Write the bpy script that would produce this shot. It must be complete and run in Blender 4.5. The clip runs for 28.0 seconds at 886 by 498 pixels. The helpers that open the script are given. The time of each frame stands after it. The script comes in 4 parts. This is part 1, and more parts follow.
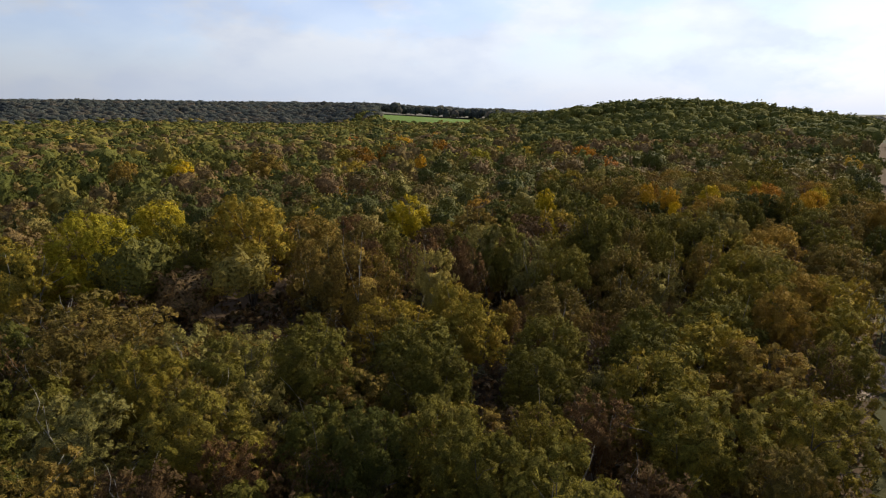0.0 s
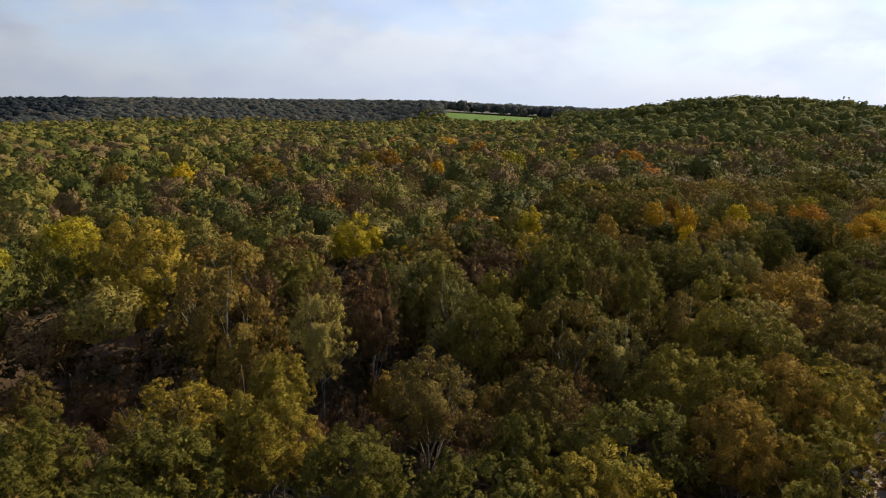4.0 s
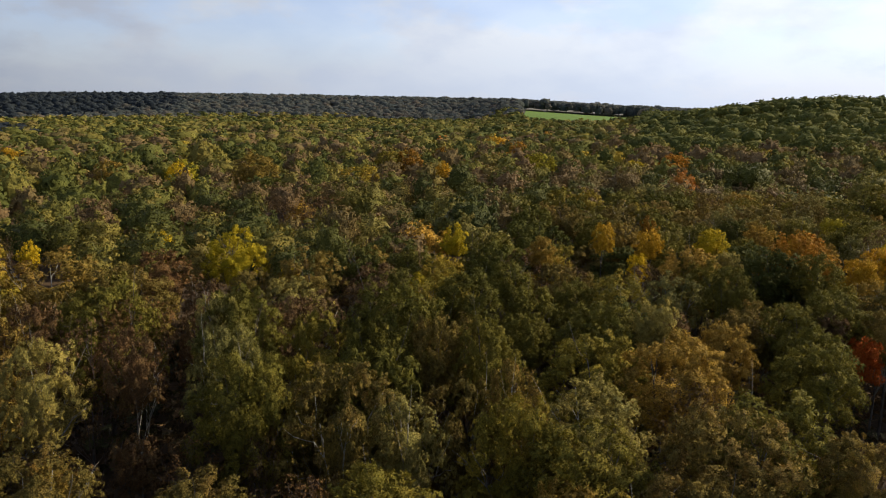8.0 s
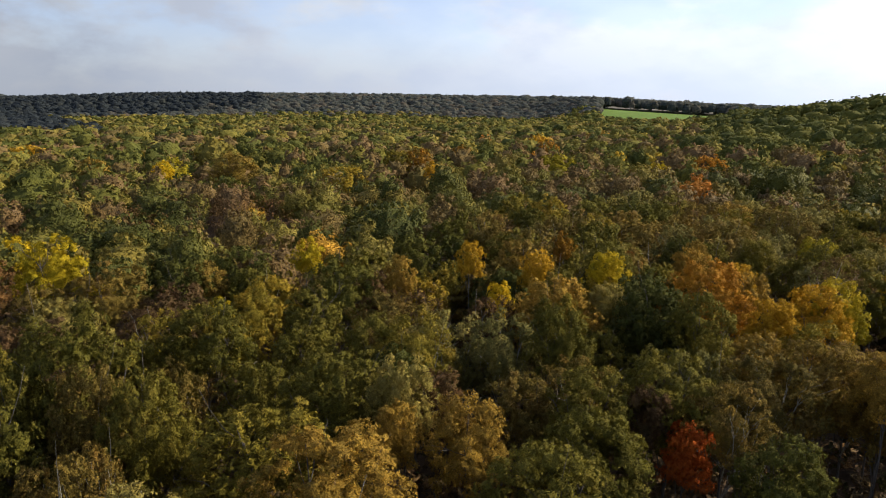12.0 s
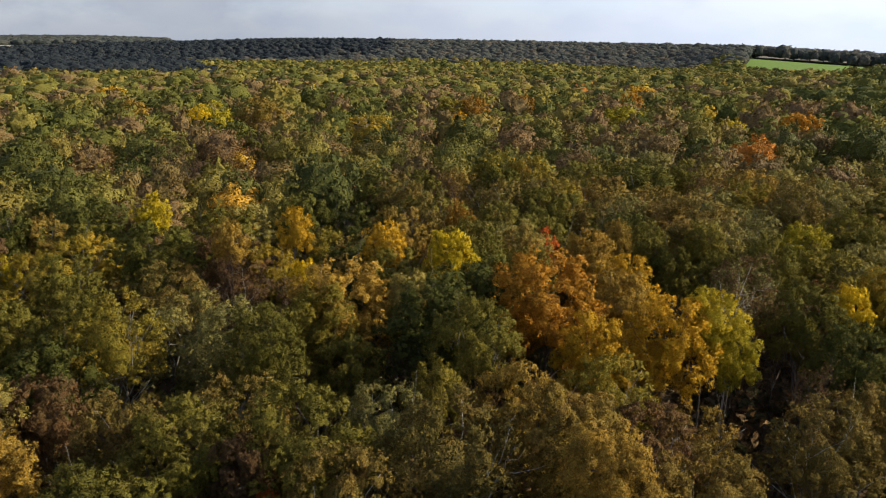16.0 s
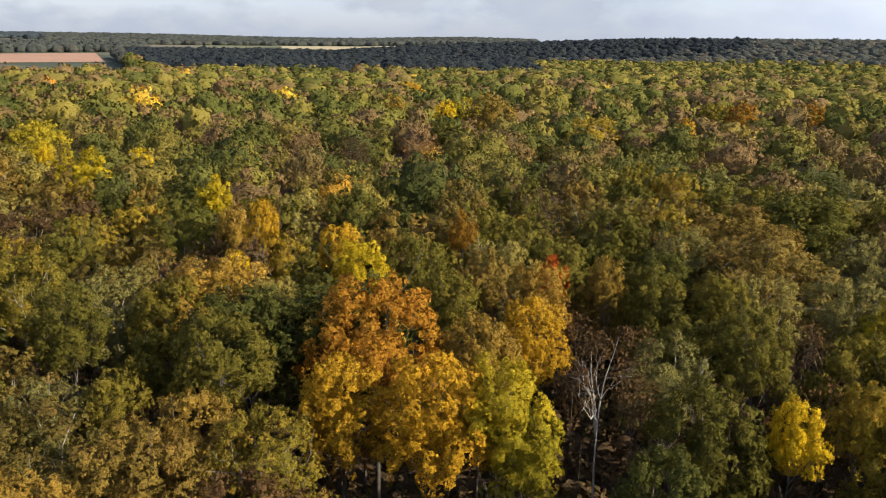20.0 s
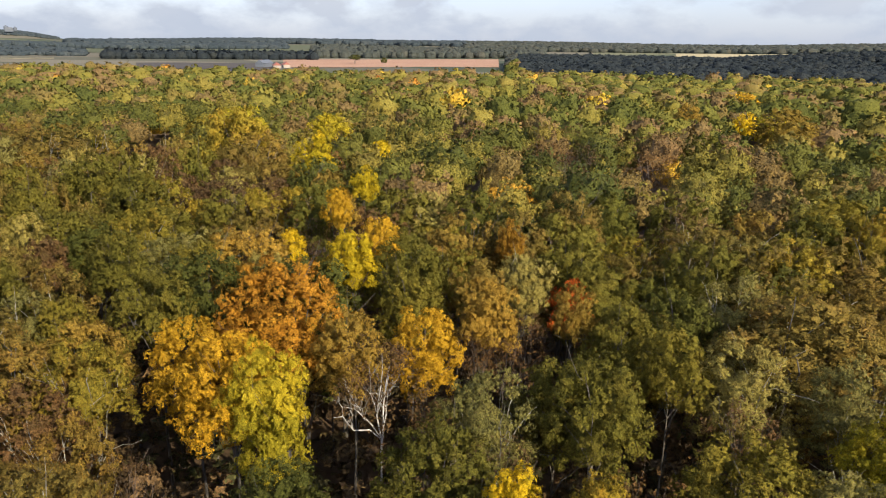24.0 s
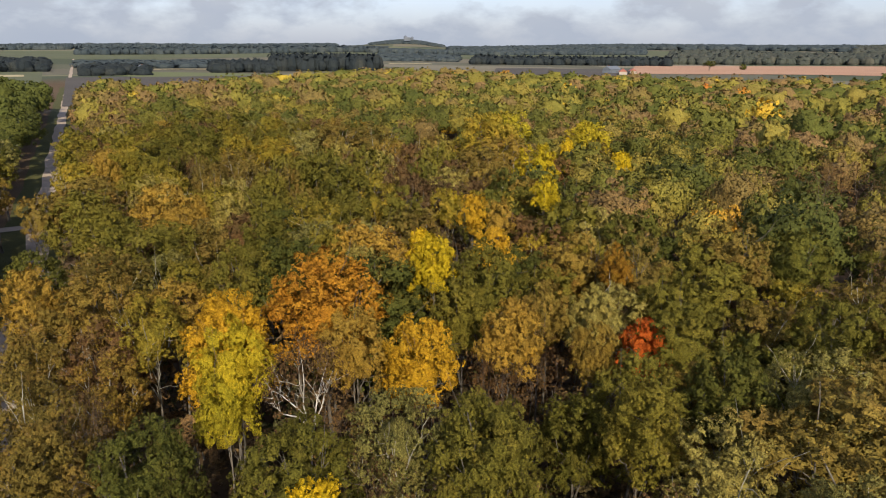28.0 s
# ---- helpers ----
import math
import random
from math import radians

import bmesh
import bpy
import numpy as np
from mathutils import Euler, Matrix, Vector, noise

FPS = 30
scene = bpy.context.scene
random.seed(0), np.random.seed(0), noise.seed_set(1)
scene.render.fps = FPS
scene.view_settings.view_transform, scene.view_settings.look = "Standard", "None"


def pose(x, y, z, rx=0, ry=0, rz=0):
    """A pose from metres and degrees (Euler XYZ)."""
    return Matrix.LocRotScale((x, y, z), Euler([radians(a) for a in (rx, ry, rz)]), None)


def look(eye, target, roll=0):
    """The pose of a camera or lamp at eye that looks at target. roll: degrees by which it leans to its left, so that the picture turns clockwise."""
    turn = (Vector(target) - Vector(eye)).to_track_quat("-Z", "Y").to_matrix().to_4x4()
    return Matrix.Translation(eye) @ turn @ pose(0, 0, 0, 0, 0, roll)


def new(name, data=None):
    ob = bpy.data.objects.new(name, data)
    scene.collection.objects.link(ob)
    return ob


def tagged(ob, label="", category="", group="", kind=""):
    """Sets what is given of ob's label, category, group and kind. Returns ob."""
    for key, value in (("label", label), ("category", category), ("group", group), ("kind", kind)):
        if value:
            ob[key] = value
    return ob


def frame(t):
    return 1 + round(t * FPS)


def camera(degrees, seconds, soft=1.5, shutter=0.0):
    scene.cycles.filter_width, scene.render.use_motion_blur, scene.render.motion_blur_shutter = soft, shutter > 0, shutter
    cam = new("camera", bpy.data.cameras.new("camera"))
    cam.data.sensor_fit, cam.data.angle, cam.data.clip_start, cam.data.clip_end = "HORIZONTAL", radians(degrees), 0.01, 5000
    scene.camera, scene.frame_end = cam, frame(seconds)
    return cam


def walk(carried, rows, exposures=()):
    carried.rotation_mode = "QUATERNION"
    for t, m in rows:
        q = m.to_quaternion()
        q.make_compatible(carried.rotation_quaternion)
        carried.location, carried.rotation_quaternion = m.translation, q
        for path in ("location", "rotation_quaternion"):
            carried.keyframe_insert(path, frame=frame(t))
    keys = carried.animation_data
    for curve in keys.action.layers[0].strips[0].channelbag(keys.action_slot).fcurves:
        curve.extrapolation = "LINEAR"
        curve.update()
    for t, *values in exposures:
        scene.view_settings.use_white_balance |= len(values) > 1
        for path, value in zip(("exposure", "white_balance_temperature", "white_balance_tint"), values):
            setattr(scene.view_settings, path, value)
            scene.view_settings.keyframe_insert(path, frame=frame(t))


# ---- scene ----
cam = camera(64.7, 28.0, soft=1.05, shutter=0.1)
PATH = [
    (0, (1.169, -1.116, 32.119), (1.16, 0.845, 31.723), 0.3),
    (0.5, (2.81, 1.294, 32.317), (2.788, 3.253, 31.916), 0.4),
    (1, (4.608, 3.416, 32.418), (4.564, 5.374, 32.017), 0.4),
    (1.5, (6.471, 5.544, 32.636), (6.397, 7.501, 32.233), 0.4),
    (2, (8.588, 8.049, 32.574), (8.481, 10.006, 32.173), 0.5),
    (2.5, (10.774, 10.395, 32.689), (10.635, 12.349, 32.287), 0.5),
    (4.5, (19.653, 20.546, 33.003), (19.398, 22.488, 32.597), 0.4),
    (5, (22.025, 23.013, 33.178), (21.741, 24.95, 32.77), 0.5),
    (5.5, (24.669, 25.543, 33.321), (24.352, 27.475, 32.915), 0.2),
    (6, (27.168, 28.322, 33.352), (26.822, 30.249, 32.944), 0.3),
    (6.5, (29.904, 30.674, 33.279), (29.527, 32.595, 32.87), 0.5),
    (7, (32.656, 33.184, 33.069), (32.25, 35.099, 32.66), 0.7),
    (7.5, (35.387, 35.608, 32.991), (34.938, 37.513, 32.581), 0.7),
    (8, (38.026, 38.055, 32.964), (37.536, 39.95, 32.552), 0.8),
    (8.5, (40.787, 40.573, 32.891), (40.254, 42.456, 32.479), 0.8),
    (9, (43.439, 43.098, 32.804), (42.876, 44.972, 32.392), 0.9),
    (9.5, (46.075, 45.703, 32.728), (45.485, 47.568, 32.315), 0.8),
    (10, (48.497, 48.475, 32.712), (47.882, 50.333, 32.298), 0.7),
    (10.5, (51.013, 51.233, 32.652), (50.37, 53.081, 32.238), 0.6),
    (11, (53.431, 53.91, 32.612), (52.762, 55.748, 32.195), 0.6),
    (11.5, (55.883, 56.611, 32.492), (55.177, 58.436, 32.077), 0.6),
    (12, (58.276, 59.377, 32.464), (57.532, 61.186, 32.047), 0.6),
    (12.5, (60.55, 62.301, 32.348), (59.767, 64.093, 31.929), 0.6),
    (14.5, (69.581, 73.685, 31.782), (68.641, 75.376, 31.277), 1.0),
    (15, (71.58, 76.618, 31.846), (70.597, 78.273, 31.303), 1.0),
    (15.5, (73.607, 79.643, 31.751), (72.579, 81.265, 31.193), 1.0),
    (16, (75.551, 82.621, 31.731), (74.476, 84.212, 31.173), 1.0),
    (16.5, (77.39, 85.664, 31.678), (76.256, 87.215, 31.12), 1.0),
    (17, (79.287, 88.743, 31.662), (78.074, 90.232, 31.104), 1.1),
    (17.5, (81.065, 91.846, 31.655), (79.777, 93.271, 31.096), 1.1),
    (18, (82.894, 95.053, 31.635), (81.532, 96.407, 31.076), 1.1),
    (18.5, (84.868, 98.338, 31.614), (83.415, 99.592, 31.053), 1.0),
    (19, (86.792, 101.543, 31.562), (85.249, 102.684, 31.0), 1.0),
    (19.5, (88.721, 104.797, 31.605), (87.096, 105.816, 31.038), 1.0),
    (20, (90.533, 108.084, 31.664), (88.833, 108.969, 31.093), 0.9),
    (20.5, (92.248, 111.3, 31.576), (90.48, 112.044, 31.009), 1.1),
    (21, (93.482, 114.776, 31.458), (91.658, 115.369, 30.89), 0.8),
    (21.5, (94.734, 118.096, 31.496), (92.874, 118.563, 30.93), 0.9),
    (23.5, (95.79, 130.275, 31.779), (93.872, 130.266, 31.212), 0.9),
    (24, (95.843, 133.252, 31.813), (93.929, 133.135, 31.247), 0.7),
    (24.5, (95.84, 136.052, 31.866), (93.934, 135.826, 31.302), 0.5),
    (25, (95.858, 138.715, 32.12), (93.969, 138.379, 31.555), 0.5),
    (25.5, (95.754, 141.23, 32.304), (93.899, 140.74, 31.739), 0.7),
    (26, (95.096, 143.556, 32.317), (93.282, 142.928, 31.754), 0.3),
    (26.5, (94.146, 145.653, 32.351), (92.369, 144.927, 31.788), 0.1),
    (27, (93.008, 147.41, 32.347), (91.273, 146.587, 31.786), 0.1),
    (27.5, (91.534, 148.997, 32.218), (89.848, 148.078, 31.66), -0.0),
    (28, (89.939, 150.365, 32.203), (88.306, 149.354, 31.645), 0.2),
]
walk(cam, [(t, look(eye, target, roll)) for t, eye, target, roll in PATH], [(0, 0.0), (8, 0.05), (12.5, 0.3), (17, 0.42), (20, 0.65), (24, 0.75), (26, 0.62), (28, 0.46)])

# ---- world, sun ----
SUN_DIR = Vector((0.74, 0.67, 0.60)).normalized()
world = bpy.data.worlds.new("sky")
scene.world = world
world.use_nodes = True


def sky_nodes(nt):
    n, l = nt.nodes, nt.links
    n.clear()
    out = n.new("ShaderNodeOutputWorld")
    sky = n.new("ShaderNodeTexSky")
    sky.sky_type, sky.sun_disc = "NISHITA", False
    sky.sun_elevation, sky.sun_rotation = math.asin(SUN_DIR.z), math.atan2(SUN_DIR.x, SUN_DIR.y)
    sky.air_density, sky.dust_density, sky.ozone_density = 1.0, 0.4, 3.0
    blue = n.new("ShaderNodeBackground")
    blue.inputs["Strength"].default_value = 0.135
    tint = n.new("ShaderNodeMixRGB")
    tint.blend_type = "MULTIPLY"
    tint.inputs[0].default_value, tint.inputs[2].default_value = 1.0, (1.03, 0.97, 1.14, 1)
    l.new(sky.outputs[0], tint.inputs[1])
    l.new(tint.outputs[0], blue.inputs["Color"])
    co = n.new("ShaderNodeTexCoord")
    sep = n.new("ShaderNodeSeparateXYZ")
    l.new(co.outputs["Generated"], sep.inputs[0])

    def mth(op, a, b):
        m = n.new("ShaderNodeMath")
        m.operation = op
        for k, v in enumerate((a, b)):
            if isinstance(v, (int, float)):
                m.inputs[k].default_value = v
            else:
                l.new(v, m.inputs[k])
        return m.outputs[0]

    up = mth("MAXIMUM", sep.outputs["Z"], 0.0)
    com = n.new("ShaderNodeCombineXYZ")
    l.new(sep.outputs["X"], com.inputs[0])
    l.new(sep.outputs["Y"], com.inputs[1])
    l.new(mth("MULTIPLY", sep.outputs["Z"], 2.2), com.inputs[2])
    noi = n.new("ShaderNodeTexNoise")
    noi.inputs["Scale"].default_value, noi.inputs["Detail"].default_value = 6.4, 7.0
    noi.inputs["Roughness"].default_value = 0.55
    l.new(com.outputs[0], noi.inputs["Vector"])
    ramp = n.new("ShaderNodeValToRGB")
    ramp.color_ramp.elements[0].position, ramp.color_ramp.elements[1].position = 0.43, 0.56
    ramp.color_ramp.elements[0].color = (0.50, 0.50, 0.50, 1)
    l.new(noi.outputs["Fac"], ramp.inputs[0])
    noi2 = n.new("ShaderNodeTexNoise")
    noi2.inputs["Scale"].default_value, noi2.inputs["Detail"].default_value = 8.5, 6.0
    l.new(com.outputs[0], noi2.inputs["Vector"])
    tone = n.new("ShaderNodeValToRGB")
    e = tone.color_ramp.elements
    e[0].position, e[0].color = 0.36, (0.69, 0.765, 0.92, 1)
    e[1].position, e[1].color = 0.60, (0.84, 0.895, 0.99, 1)
    l.new(noi2.outputs["Fac"], tone.inputs[0])
    cloud = n.new("ShaderNodeBackground")
    cloud.inputs["Strength"].default_value = 0.80
    l.new(tone.outputs[0], cloud.inputs["Color"])
    haze = n.new("ShaderNodeBackground")
    haze.inputs["Color"].default_value = (0.65, 0.73, 0.89, 1)
    haze.inputs["Strength"].default_value = 0.76
    mix = n.new("ShaderNodeMixShader")
    l.new(ramp.outputs[0], mix.inputs[0])
    l.new(blue.outputs[0], mix.inputs[1])
    l.new(cloud.outputs[0], mix.inputs[2])
    # brighter towards the sun, clear overhead
    flat_sun = Vector((SUN_DIR.x, SUN_DIR.y, 0)).normalized()
    to_sun = mth("ADD", mth("MULTIPLY", sep.outputs["X"], flat_sun.x), mth("MULTIPLY", sep.outputs["Y"], flat_sun.y))
    shine = mth("ADD", 0.50, mth("MULTIPLY", mth("MAXIMUM", mth("ADD", to_sun, 0.15), 0.0), 0.62))
    l.new(shine, cloud.inputs["Strength"])
    l.new(mth("MULTIPLY", shine, 0.95), haze.inputs["Strength"])
    over = mth("MULTIPLY", mth("MAXIMUM", mth("SUBTRACT", up, 0.32), 0.0), 4.0)
    l.new(mth("MULTIPLY", ramp.outputs[0], mth("SUBTRACT", 1.0, mth("MINIMUM", over, 0.55))), mix.inputs[0])
    low = mth("SUBTRACT", 1.0, mth("MULTIPLY", up, 11.0))
    low = mth("MULTIPLY", mth("MAXIMUM", low, 0.0), 0.85)
    mix2 = n.new("ShaderNodeMixShader")
    l.new(low, mix2.inputs[0])
    l.new(mix.outputs[0], mix2.inputs[1])
    l.new(haze.outputs[0], mix2.inputs[2])
    l.new(mix2.outputs[0], out.inputs["Surface"])


sky_nodes(world.node_tree)

sun_data = bpy.data.lights.new("sun", "SUN")
sun_data.energy, sun_data.angle, sun_data.color = 5.6, radians(0.6), (1.0, 0.865, 0.65)
sun = new("sun", sun_data)
sun.matrix_world = look(SUN_DIR * 100, (0, 0, 0))

# ---- materials ----


def base_material(name):
    m = bpy.data.materials.new(name)
    m.use_nodes = True
    nt = m.node_tree
    return m, nt.nodes, nt.links, nt.nodes["Principled BSDF"]


def ramp_node(n, stops):
    r = n.new("ShaderNodeValToRGB")
    e = r.color_ramp.elements
    while len(e) < len(stops):
        e.new(0.5)
    for k, (p, c) in enumerate(stops):
        e[k].position, e[k].color = p, (*c, 1)
    return r


def noise_node(n, l, scale, detail=4.0, rough=0.55, vec=None):
    t = n.new("ShaderNodeTexNoise")
    t.inputs["Scale"].default_value, t.inputs["Detail"].default_value = scale, detail
    t.inputs["Roughness"].default_value = rough
    if vec is not None:
        l.new(vec, t.inputs["Vector"])
    return t


def mix_rgb(n, l, kind, fac, a, b):
    m = n.new("ShaderNodeMixRGB")
    m.blend_type = kind
    for k, v in enumerate((fac, a, b)):
        if isinstance(v, (int, float)):
            m.inputs[k].default_value = v
        elif isinstance(v, tuple):
            m.inputs[k].default_value = (*v, 1)
        else:
            l.new(v, m.inputs[k])
    return m.outputs[0]


def leafy(n, l, p, colour, gloss=0.8, glow=0.2, grain=5.0, ragged=0.0, share=0.535, depth=1.0):
    """Leaves reflect from their face and let some of the sun through; one noise gives sprays and gaps fine relief and
    puts the gaps' shade into the colour.
    """
    co = n.new("ShaderNodeTexCoord")
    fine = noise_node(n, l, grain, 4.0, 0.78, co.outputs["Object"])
    gap_shade = ramp_node(n, [(0.36, (0.42, 0.43, 0.42)), (0.50, (1.0, 1.0, 1.0)), (0.62, (1.6, 1.54, 1.3))])
    l.new(fine.outputs["Fac"], gap_shade.inputs[0])
    colour = mix_rgb(n, l, "MULTIPLY", depth, colour, gap_shade.outputs[0])
    bump = n.new("ShaderNodeBump")
    bump.inputs["Strength"].default_value, bump.inputs["Distance"].default_value = 0.85 * depth, 0.9 / grain
    l.new(fine.outputs["Fac"], bump.inputs["Height"])
    l.new(bump.outputs[0], p.inputs["Normal"])
    l.new(colour, p.inputs["Base Color"])
    p.inputs["Roughness"].default_value = gloss
    p.inputs["Specular IOR Level"].default_value = 0.08
    tr = n.new("ShaderNodeBsdfTranslucent")
    l.new(colour, tr.inputs["Color"])
    mx = n.new("ShaderNodeMixShader")
    mx.inputs[0].default_value = glow
    l.new(p.outputs[0], mx.inputs[1])
    l.new(tr.outputs[0], mx.inputs[2])
    last = mx.outputs[0]
    if ragged:
        # sprays are ragged: gaps between the single leaves
        gaps = noise_node(n, l, ragged, 2.0, 0.6, co.outputs["Object"])
        open_air = n.new("ShaderNodeMath")
        open_air.operation, open_air.inputs[1].default_value = "GREATER_THAN", share
        l.new(gaps.outputs["Fac"], open_air.inputs[0])
        spray = n.new("ShaderNodeAttribute")
        spray.attribute_name = "spray"
        both = n.new("ShaderNodeMath")
        both.operation = "MULTIPLY"
        l.new(open_air.outputs[0], both.inputs[0])
        l.new(spray.outputs["Fac"], both.inputs[1])
        air = n.new("ShaderNodeBsdfTransparent")
        cut = n.new("ShaderNodeMixShader")
        l.new(both.outputs[0], cut.inputs[0])
        l.new(last, cut.inputs[1])
        l.new(air.outputs[0], cut.inputs[2])
        last = cut.outputs[0]
    l.new(last, n["Material Output"].inputs["Surface"])


def leaf_material(name, stops, patch, amount):
    """One kind of tree: leaf by leaf along a ramp, patches of another colour, and each tree a little lighter or darker."""
    m, n, l, p = base_material(name)
    geo = n.new("ShaderNodeNewGeometry")
    r = ramp_node(n, stops)
    info = n.new("ShaderNodeObjectInfo")
    co = n.new("ShaderNodeTexCoord")
    own = noise_node(n, l, 1.5, 3.0, 0.7, co.outputs["Object"])
    wide = ramp_node(n, [(0.28, (0, 0, 0)), (0.72, (1, 1, 1))])
    l.new(own.outputs["Fac"], wide.inputs[0])
    l.new(mix_rgb(n, l, "MIX", 0.3, wide.outputs[0], geo.outputs["Random Per Island"]), r.inputs[0])
    noi = noise_node(n, l, 0.35, 3.0, vec=co.outputs["Object"])
    mask = ramp_node(n, [(0.50, (0, 0, 0)), (0.66, (amount,) * 3)])
    l.new(noi.outputs["Fac"], mask.inputs[0])
    c = mix_rgb(n, l, "MIX", mask.outputs[0], r.outputs[0], patch)
    shade = ramp_node(n, [(0.0, (0.72, 0.76, 0.78)), (0.5, (1.0, 1.0, 1.0)), (1.0, (1.28, 1.18, 1.0))])
    l.new(info.outputs["Random"], shade.inputs[0])
    c = mix_rgb(n, l, "MULTIPLY", 1.0, c, shade.outputs[0])
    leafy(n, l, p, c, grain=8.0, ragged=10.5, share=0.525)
    return m


def bark_material(name, dark, light, scale=6.0):
    m, n, l, p = base_material(name)
    co = n.new("ShaderNodeTexCoord")
    mp = n.new("ShaderNodeMapping")
    mp.inputs["Scale"].default_value = (1, 1, 0.25)
    l.new(co.outputs["Object"], mp.inputs["Vector"])
    noi = noise_node(n, l, scale, 5.0, vec=mp.outputs[0])
    r = ramp_node(n, [(0.35, dark), (0.62, light)])
    l.new(noi.outputs["Fac"], r.inputs[0])
    l.new(r.outputs[0], p.inputs["Base Color"])
    p.inputs["Roughness"].default_value = 0.9
    bump = n.new("ShaderNodeBump")
    bump.inputs["Strength"].default_value, bump.inputs["Distance"].default_value = 0.5, 0.03
    l.new(noi.outputs["Fac"], bump.inputs["Height"])
    l.new(bump.outputs[0], p.inputs["Normal"])
    return m


def ground_material(name, stops, scale, fine, bump=0.15, rows=None):
    """Earth, grass or gravel: large patches and a fine grain; rows: the spacing of furrows."""
    m, n, l, p = base_material(name)
    co = n.new("ShaderNodeTexCoord")
    a = noise_node(n, l, scale, 6.0, 0.6, co.outputs["Object"])
    b = noise_node(n, l, fine, 4.0, 0.6, co.outputs["Object"])
    mixed = mix_rgb(n, l, "MIX", 0.45, a.outputs["Fac"], b.outputs["Fac"])
    if rows:
        w = n.new("ShaderNodeTexWave")
        w.inputs["Scale"].default_value, w.inputs["Distortion"].default_value = rows, 1.5
        l.new(co.outputs["Object"], w.inputs["Vector"])
        mixed = mix_rgb(n, l, "MIX", 0.25, mixed, w.outputs["Fac"])
    r = ramp_node(n, stops)
    l.new(mixed, r.inputs[0])
    l.new(r.outputs[0], p.inputs["Base Color"])
    p.inputs["Roughness"].default_value = 0.95
    p.inputs["Specular IOR Level"].default_value = 0.15
    bp = n.new("ShaderNodeBump")
    bp.inputs["Strength"].default_value, bp.inputs["Distance"].default_value = 0.6, bump
    l.new(b.outputs["Fac"], bp.inputs["Height"])
    l.new(bp.outputs[0], p.inputs["Normal"])
    return m


def land_material(name, stops, scale, fine):
    """Leaf litter under the forest, and a patchwork of dull fields past it."""
    m = ground_material(name, stops, scale, fine)
    n, l = m.node_tree.nodes, m.node_tree.links
    p = n["Principled BSDF"]
    litter = p.inputs["Base Color"].links[0].from_socket
    co = n.new("ShaderNodeTexCoord")
    cells = n.new("ShaderNodeTexVoronoi")
    cells.inputs["Scale"].default_value = 0.0042
    l.new(co.outputs["Object"], cells.inputs["Vector"])
    hue = n.new("ShaderNodeSeparateColor")
    l.new(cells.outputs["Color"], hue.inputs[0])
    patch = ramp_node(n, [(0.0, (0.050, 0.062, 0.040)), (0.35, (0.075, 0.085, 0.050)), (0.6, (0.10, 0.092, 0.070)), (0.85, (0.16, 0.145, 0.105)), (1.0, (0.10, 0.12, 0.05))])
    l.new(hue.outputs[0], patch.inputs[0])
    off = n.new("ShaderNodeVectorMath")
    off.operation = "LENGTH"
    l.new(co.outputs["Object"], off.inputs[0])
    away = n.new("ShaderNodeMapRange")
    away.inputs["From Min"].default_value, away.inputs["From Max"].default_value = 520, 640
    l.new(off.outputs["Value"], away.inputs["Value"])
    l.new(mix_rgb(n, l, "MIX", away.outputs[0], litter, patch.outputs[0]), p.inputs["Base Color"])
    return m


def plain_material(name, colour, rough=0.6, metal=0.0, vary=0.15):
    m, n, l, p = base_material(name)
    co = n.new("ShaderNodeTexCoord")
    noi = noise_node(n, l, 4.0, 5.0, vec=co.outputs["Object"])
    r = ramp_node(n, [(0.3, tuple(c * (1 - vary) for c in colour)), (0.7, tuple(c * (1 + vary) for c in colour))])
    l.new(noi.outputs["Fac"], r.inputs[0])
    l.new(r.outputs[0], p.inputs["Base Color"])
    p.inputs["Roughness"].default_value, p.inputs["Metallic"].default_value = rough, metal
    return m


